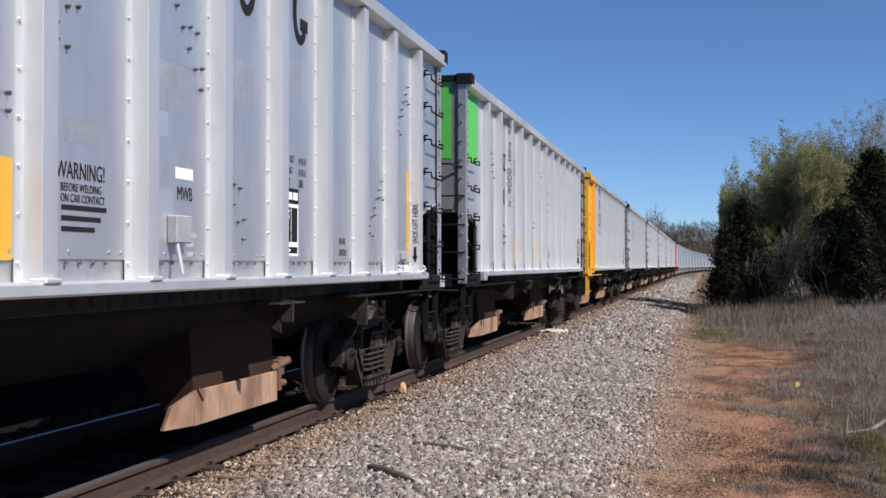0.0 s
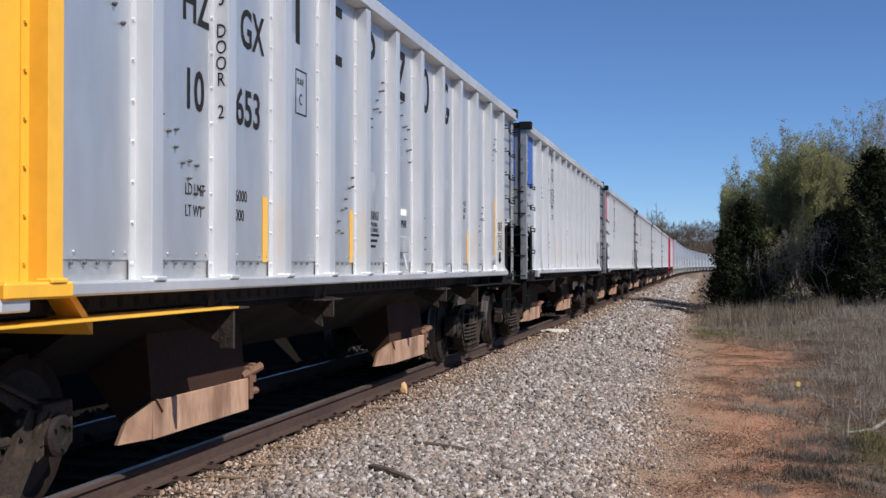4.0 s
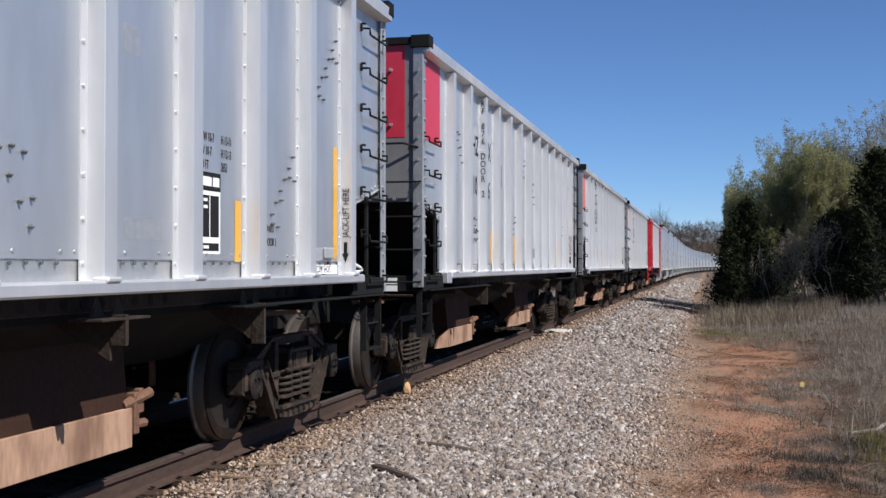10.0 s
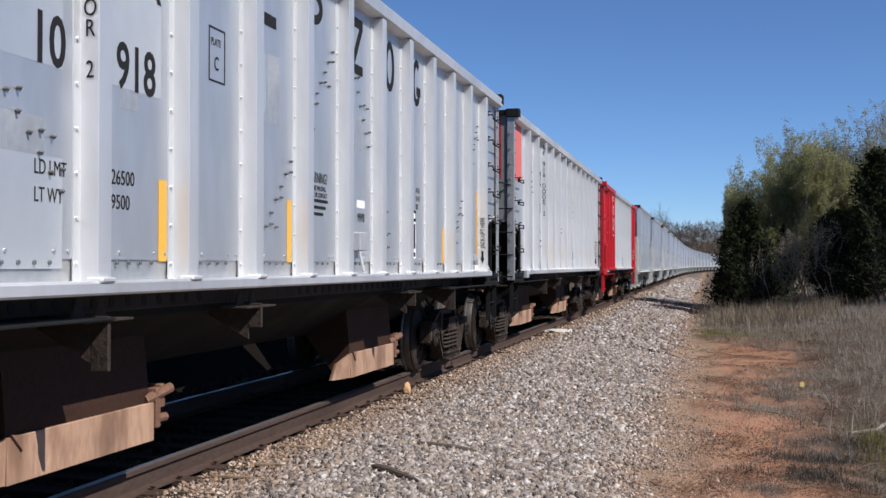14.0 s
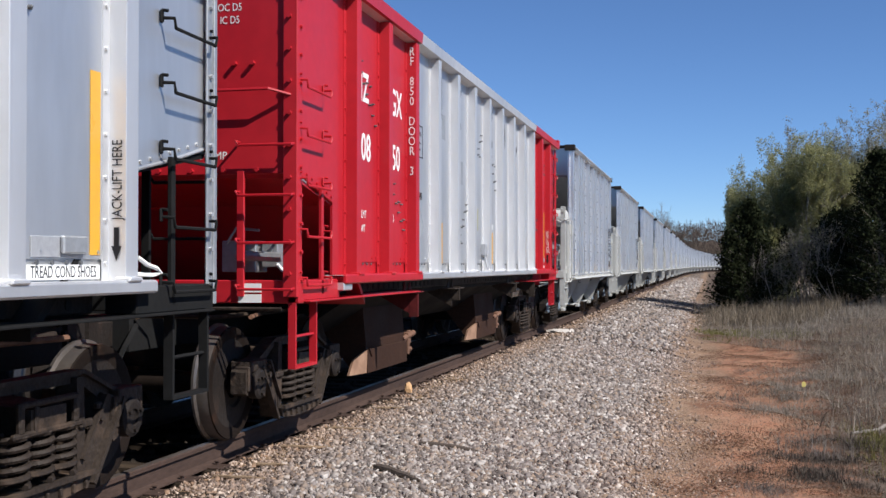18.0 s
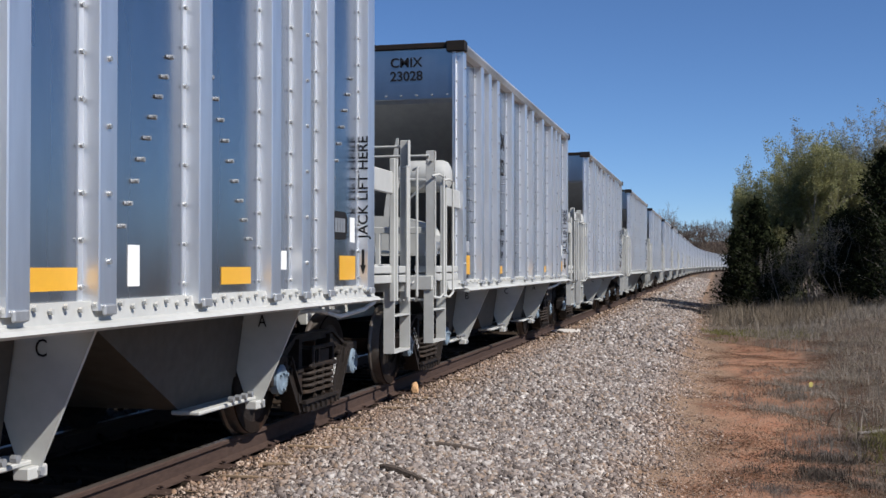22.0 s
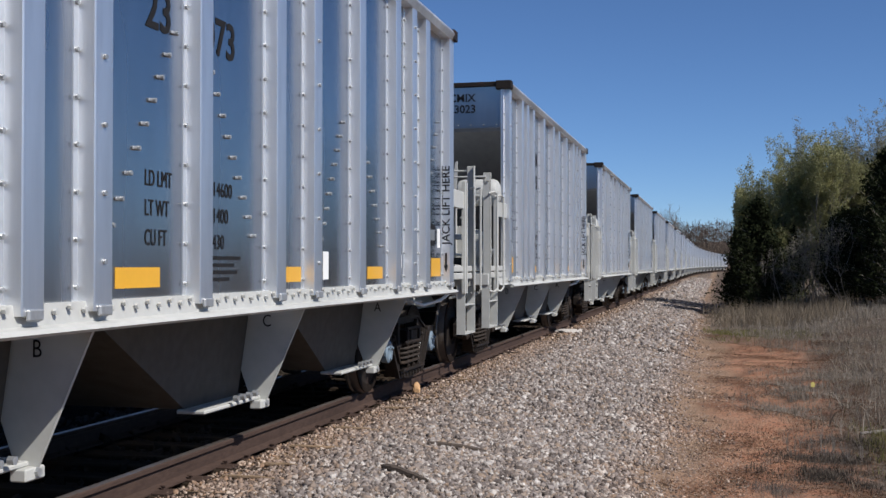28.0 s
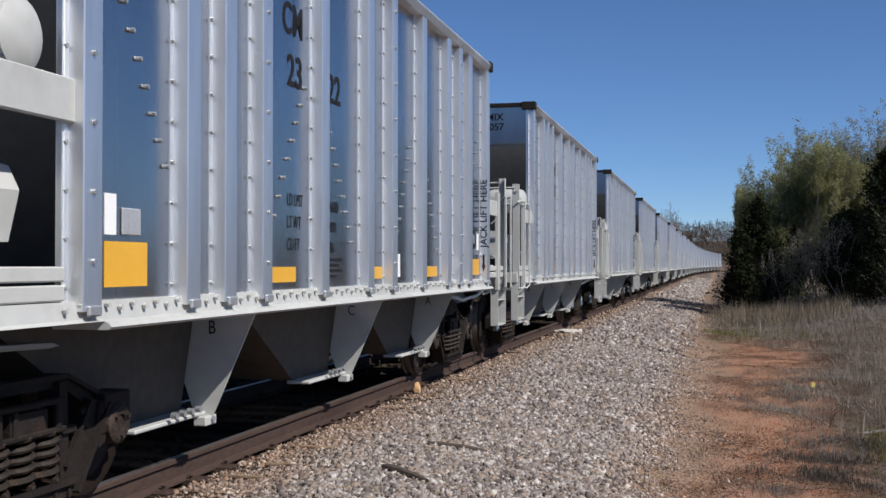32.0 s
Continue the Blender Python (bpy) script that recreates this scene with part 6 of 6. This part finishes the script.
def leafy(name, label, x, y, height, spread, stems, seed, mat, per_tip, size, scatter, bark_mat=bark, depth=4, r0=0.06, drop=0.0, reach=0.34):
    rng = np.random.default_rng(seed)
    z = float(ground_z(x, y)) - 0.05
    ob = thing(name, label, "tree" if "tree" in name else "bush", m=pose(x, y, z))
    segs, tips = limbs(rng, (0, 0, 0), height, spread, stems, depth, r0)
    top = max(p.z for p in tips)
    k = height / top
    segs = [(a * k, b * k, ra, rb, l) for a, b, ra, rb, l in segs]
    tips = [p * k for p in tips]

    def drawn_in(p):
        """Keeps the crown within a third of its height from the middle."""
        r, lim = math.hypot(p.x, p.y), reach * height
        f = lim * math.tanh(r / lim) / r if r > 1e-6 else 1.0
        return Vector((p.x * f, p.y * f, p.z))
    segs = [(drawn_in(a), drawn_in(b), ra, rb, l) for a, b, ra, rb, l in segs]
    tips = [drawn_in(p) for p in tips]
    for lev, nm in (((0,), "trunk"), ((1, 2), "limbwork"), ((3, 4, 5), "twigwork")):
        part_segs = [s for s in segs if s[4] in lev]
        if part_segs:
            o = limb_mesh(nm, part_segs, bark_mat, 6 if lev[0] == 0 else 4)
            o.parent = ob
            o["kind"] = "stuff"
    if per_tip:
        ends = np.array([p[:] for p in tips] + [s[1][:] for s in segs if s[4] >= 3])
        ends = ends[rng.uniform(0, 1, len(ends)) > drop]
        pts = np.repeat(ends, per_tip, 0) + rng.normal(0, scatter, (len(ends) * per_tip, 3))
        pts = pts[pts[:, 2] > 0.1]
        o = leaf_mesh("crown", rng, pts, size, mat)
        o.parent = ob
        o["kind"] = "stuff"
    return ob


def cedar(label, x, y, height, radius, seed, n=9000):
    """A dark dense cedar: a trunk, whorled limbs and clumps of short needle sprays with an uneven outline."""
    rng = np.random.default_rng(seed)
    ob = thing("cedar_tree", label, "tree", "cedars by the track", pose(x, y, float(ground_z(x, y)) - 0.05))
    t = Shape().tube([(0, 0, 0), (0.03, 0, height * 0.5), (0, 0.02, height * 0.97)], [0.11, 0.07, 0.015], 7)
    part("trunk", t, bark, ob)
    sh, pts = Shape(), []
    for _ in range(230):
        h = rng.uniform(0.02, 1.0) ** 0.9
        a = rng.uniform(0, 2 * math.pi)
        r = radius * (1 - h) ** 0.62 * rng.uniform(0.7, 1.15) * (0.75 + 0.25 * math.sin(3 * a + 5 * h)) + 0.06
        p0 = Vector((0, 0, h * height * 0.94))
        p1 = Vector((math.cos(a) * r, math.sin(a) * r, h * height + 0.25 * r))
        sh.tube([p0, p0.lerp(p1, 0.5) + Vector((0, 0, -0.03)), p1], [0.022, 0.015, 0.005], 4, False)
        k = int(1.7 * n / 230)
        f = rng.uniform(0.25, 1.05, k) ** 0.7
        base = np.array(p0)[None] + (np.array(p1) - np.array(p0))[None] * f[:, None]
        pts.append(base + rng.normal(0, 0.075 + 0.05 * r, (k, 3)))
    part("limbwork", sh, bark, ob)["kind"] = "stuff"
    o = leaf_mesh("crown", rng, np.concatenate(pts), (0.06, 0.17), needle, 0.8)
    o.parent = ob
    o["kind"] = "stuff"
    return ob


cedar("dark green cedar with dense low branches among dead grass", 6.2, 46.0, 4.4, 1.9, 11, 13000)
cedar("small dark cedar at the edge of the thicket", 5.5, 47.5, 3.2, 0.95, 12, 6000)
cedar("dark cedar behind the thicket", 7.3, 49.0, 3.6, 1.5, 13)
cedar("tall dark cedar at the back of the thicket", 10.6, 43.0, 5.5, 2.2, 14, 15000)
cedar("tall dark cedar at the back of the thicket", 12.6, 45.0, 6.6, 2.1, 15, 12000)
cedar("dark cedar behind the thicket", 9.5, 44.6, 3.5, 2.0, 16, 15000)
leafy("leafing_bush", "spreading bush in fresh olive-green spring leaf", 7.5, 50.5, 6.4, 1.5, 9, 33, leaf_new, 18, (0.05, 0.12), 0.075, bark_pale, 4, 0.045)
leafy("leafing_bush", "spreading bush in fresh olive-green spring leaf", 9.0, 50.0, 7.2, 1.5, 8, 22, leaf_new, 18, (0.05, 0.12), 0.075, bark_pale, 4, 0.05)
leafy("leafing_bush", "spreading bush in fresh olive-green spring leaf", 7.0, 52.5, 6.3, 1.6, 8, 34, leaf_new, 15, (0.05, 0.12), 0.08, bark_pale, 4, 0.045, reach=0.24)
leafy("leafing_bush", "tall greyish-green bush just coming into leaf", 10.6, 52.0, 7.9, 1.4, 7, 23, leaf_olive, 15, (0.05, 0.12), 0.075, bark_pale, 4, 0.05)
leafy("leafing_bush", "tall greyish-green bush just coming into leaf", 12.4, 51.0, 8.6, 1.3, 6, 24, leaf_olive, 12, (0.05, 0.12), 0.075, bark_pale, 4, 0.05)
leafy("bare_bush", "tangle of bare grey twigs in dead grass", 8.2, 45.0, 3.6, 1.7, 7, 25, leaf_olive, 1, (0.05, 0.1), 0.1, bark_pale, 4, 0.03, 0.6)
leafy("bare_bush", "tangle of bare grey twigs in dead grass", 9.4, 43.5, 4.0, 1.5, 7, 26, leaf_olive, 1, (0.05, 0.1), 0.1, bark_pale, 4, 0.03, 0.6)
leafy("bare_bush", "tangle of bare grey twigs in dead grass", 7.2, 45.2, 2.8, 1.7, 6, 27, leaf_olive, 0, (0.05, 0.1), 0.1, bark_pale, 4, 0.025)
leafy("bare_bush", "thin bare stalks at the edge of the verge", 7.0, 13.5, 1.5, 0.8, 5, 28, leaf_olive, 0, (0.05, 0.1), 0.1, bark, 3, 0.008)
for x, y, h, stems, seed in ((5.6, 12.75, 0.38, 9, 61), (5.95, 12.3, 0.3, 8, 62), (4.95, 17.4, 0.28, 7, 63), (6.9, 32.4, 0.6, 9, 64), (7.4, 31.0, 0.5, 8, 65)):
    leafy("dead_brush", "low tangle of grey dead stalks on red dirt", x, y, h, 2.6, stems, seed, leaf_olive, 0, (0.05, 0.1), 0.1, bark, 3, 0.006 * (h / 0.3) ** 0.5, reach=0.8)
leafy("bare_tree", "bare grey tree behind the train", -6.0, 262.0, 15.5, 2.0, 3, 29, leaf_olive, 0, (0.1, 0.2), 0.3, bark, 5, 0.42, reach=0.36)


def far_woods():
    """A wooded rise along the horizon: bare crowns of many small twigs."""
    rng = np.random.default_rng(31)
    segs = []
    for _ in range(900):
        y = rng.uniform(370, 500)
        x = rng.uniform(-90, 190)
        z0 = float(ground_z(x, y))
        h = rng.uniform(5, 9)
        segs.append((Vector((x, y, z0 - 0.5)), Vector((x, y, z0 + 0.6 * h)), 0.11, 0.05, 0))
        for k in range(70):
            z = z0 + h * (0.15 + 0.75 * rng.uniform() ** 0.8)
            a = Vector((x + rng.normal(0, 1.5), y + rng.normal(0, 1.5), z))
            b = a + Vector(rng.normal(0, 0.8, 3)) + Vector((0, 0, rng.uniform(0.3, 1.6)))
            segs.append((a, b, 0.075, 0.03, 0))
    return tagged(limb_mesh("far_woods", segs, far_wood, 3), "distant brown bare woods on a low rise", "woods", kind="stuff")


far_woods()


# -- loose things on the ground --
def stick(label, a, b, r, mat, seed, category="stick", name="stick"):
    rng = np.random.default_rng(seed)
    a, b = Vector(a), Vector(b)
    pts = [a.lerp(b, f) + Vector(rng.normal(0, 0.012, 3)) * (0.3 < f < 0.9) for f in np.linspace(0, 1, 8)]
    for p in pts:
        p.z = float(ground_z(p.x, p.y)) + r * 1.3
    sh = Shape().tube(pts, [r * f for f in (0.6, 1.0, 1.1, 1.0, 1.05, 0.9, 0.75, 0.4)], 7)
    ob = new(name, sh.mesh(name, mat, True))
    return tagged(ob, label, category)

dark_stick = material("dark_rotten_wood", (0.06, 0.045, 0.035), 0.9, 0, 0.4, 12.0, 0.3, 40)
stick("dark rotten stick lying on the ballast", (2.09, 9.95, 0), (2.62, 10.02, 0), 0.026, dark_stick, 1)
stick("dark forked stick lying on the ballast", (2.06, 8.62, 0), (2.48, 8.45, 0), 0.028, dark_stick, 2)
stick("dark broken twig beside the forked stick", (2.2, 8.55, 0), (2.3, 8.75, 0), 0.018, dark_stick, 3)
stick("pale fallen branch in dead grass", (6.25, 13.85, 0), (7.6, 16.4, 0), 0.022, bark_pale, 4, "branch", "branch")


splinter = material("split_tan_wood", (0.21, 0.145, 0.09), 0.9, 0, 0.35, 12.0, 0.3, 40, (0.16, 0.11, 0.07), 0.3, 4.0)
for k, (x, y, l) in enumerate(((1.02, 7.9, 0.42), (1.10, 8.45, 0.3), (0.98, 9.35, 0.5), (1.0, 10.5, 0.45), (1.05, 12.1, 0.36), (1.06, 15.3, 0.4))):
    stick("split tan tie splinter lying in the ballast", (x, y, 0), (x + l, y + 0.05 * math.sin(7 * k), 0), 0.015, splinter, 50 + k, "wood", "wood_splinter")


def rock(label, x, y, z, s, mat, seed):
    rng = np.random.default_rng(seed)
    b = bmesh.new()
    bmesh.ops.create_icosphere(b, subdivisions=2, radius=1.0)
    for v in b.verts:
        n = noise.noise(v.co * 1.3 + Vector((seed, 0, 0)))
        v.co = Vector((v.co.x * s[0], v.co.y * s[1], max(v.co.z, -0.6) * s[2])) * (1 + 0.35 * n)
    me = bpy.data.meshes.new("rock")
    b.to_mesh(me)
    b.free()
    me.materials.append(mat)
    ob = new("rock", me)
    ob.location = (x, y, z + 0.5 * s[2])
    return tagged(ob, label, "rock")


tan_rock = material("tan_rock", (0.50, 0.30, 0.15), 0.9, 0, 0.25, 14.0, 0.3, 30)
pale_slab = material("pale_slab", (0.50, 0.46, 0.42), 0.9, 0, 0.2, 9.0, 0.3, 30)
rock("tan-orange rock beside the rail", 0.98, 13.7, -0.17, (0.055, 0.055, 0.085), tan_rock, 3)
rock("flat pale stone slab at the edge of the ties", 1.15, 27.2, -0.19, (0.38, 0.45, 0.05), pale_slab, 5)
scrap = Shape().prism([(-0.03, 0.0), (0.02, 0.0), (0.045, 0.06), (0.01, 0.085), (-0.02, 0.07)], 1, -0.002, 0.002)
ob = new("paper_scrap", scrap.mesh("paper_scrap", material("yellow_paper", (0.30, 0.25, 0.06), 0.8)))
ob.location, ob.rotation_euler = (6.04, 17.9, -0.42), (radians(-25), 0, 0.3)
tagged(ob, "small faded yellow scrap caught in dead weeds", "litter")
# ---- the train and its run ----
def run(t):
    """Metres that the train has rolled since the start; it slows a little."""
    return 7.02536 * t - 0.012205 * t ** 2 + 0.0000561 * t ** 3


def on_track(s):
    x, y, h = track_at(s)
    return pose(x, y, 0, 0, 0, h)


SILVER_LABEL = "silver-grey ribbed ballast hopper car, rusty chutes, "
H_CARS = [(747, dict(paint=silver, label=SILVER_LABEL + "plain ends")),
          (752, dict(paint=green, label=SILVER_LABEL + "bright green end panels")),
          (653, dict(paint=yellow, whole=True, ribs=1, label=SILVER_LABEL + "yellow painted end")),
          (907, dict(paint=blue, label=SILVER_LABEL + "blue end panels")),
          (873, dict(paint=crimson, label=SILVER_LABEL + "crimson end panels")),
          (876, dict(paint=crimson, label=SILVER_LABEL + "crimson end panels")),
          (918, dict(paint=salmon, label=SILVER_LABEL + "faded red end panels")),
          (916, dict(paint=salmon, label=SILVER_LABEL + "faded red end panels")),
          (850, dict(paint=red, whole=True, ribs=3, rear=red, label="ballast hopper car, bright red at both ends, silver between"))]
CARS = []
SLACK = [0.0, 0.02, -0.06, -0.05, 0.05, 0.07, 0.05, 0.0, -0.03]
for i, (num, sch) in enumerate(H_CARS):
    s0 = 16.506 - 0.71 + 16.609 * (i - 1) + HB + SLACK[i]
    CARS.append((ballast_car(num, sch, on_track(s0), i), s0))
C_NUMBERS = ["23049", "23028", "23025", "23073", "23023", "23022", "23057"]
NUDGE = {1: -0.05, 2: 0.04, 3: 0.12, 4: 0.04, 5: -0.03}
for i in range(25):
    s0 = 149.423 - 0.71 + 14.047 * i + CB + NUDGE.get(i, 0.0)
    CARS.append((hopper_car(C_NUMBERS[i] if i < len(C_NUMBERS) else "", on_track(s0), i, i > 9), s0))


def motions():
    rows_t = [0.5 * k for k in range(65)]
    for car, s0 in CARS:
        walk(car, [(t, on_track(s0 - run(t))) for t in rows_t])
    spins = {}
    for w in WHEELS:
        at = tuple(round(v, 4) for v in w.location)
        if at not in spins:
            walk(w, [(0.1 * k, pose(*at, math.degrees(run(0.1 * k) / 0.457), 0, 0)) for k in range(321)])
            spins[at] = w.animation_data
        else:
            w.rotation_mode = "QUATERNION"
            keys = w.animation_data_create()
            keys.action, keys.action_slot = spins[at].action, spins[at].action_slot


motions()
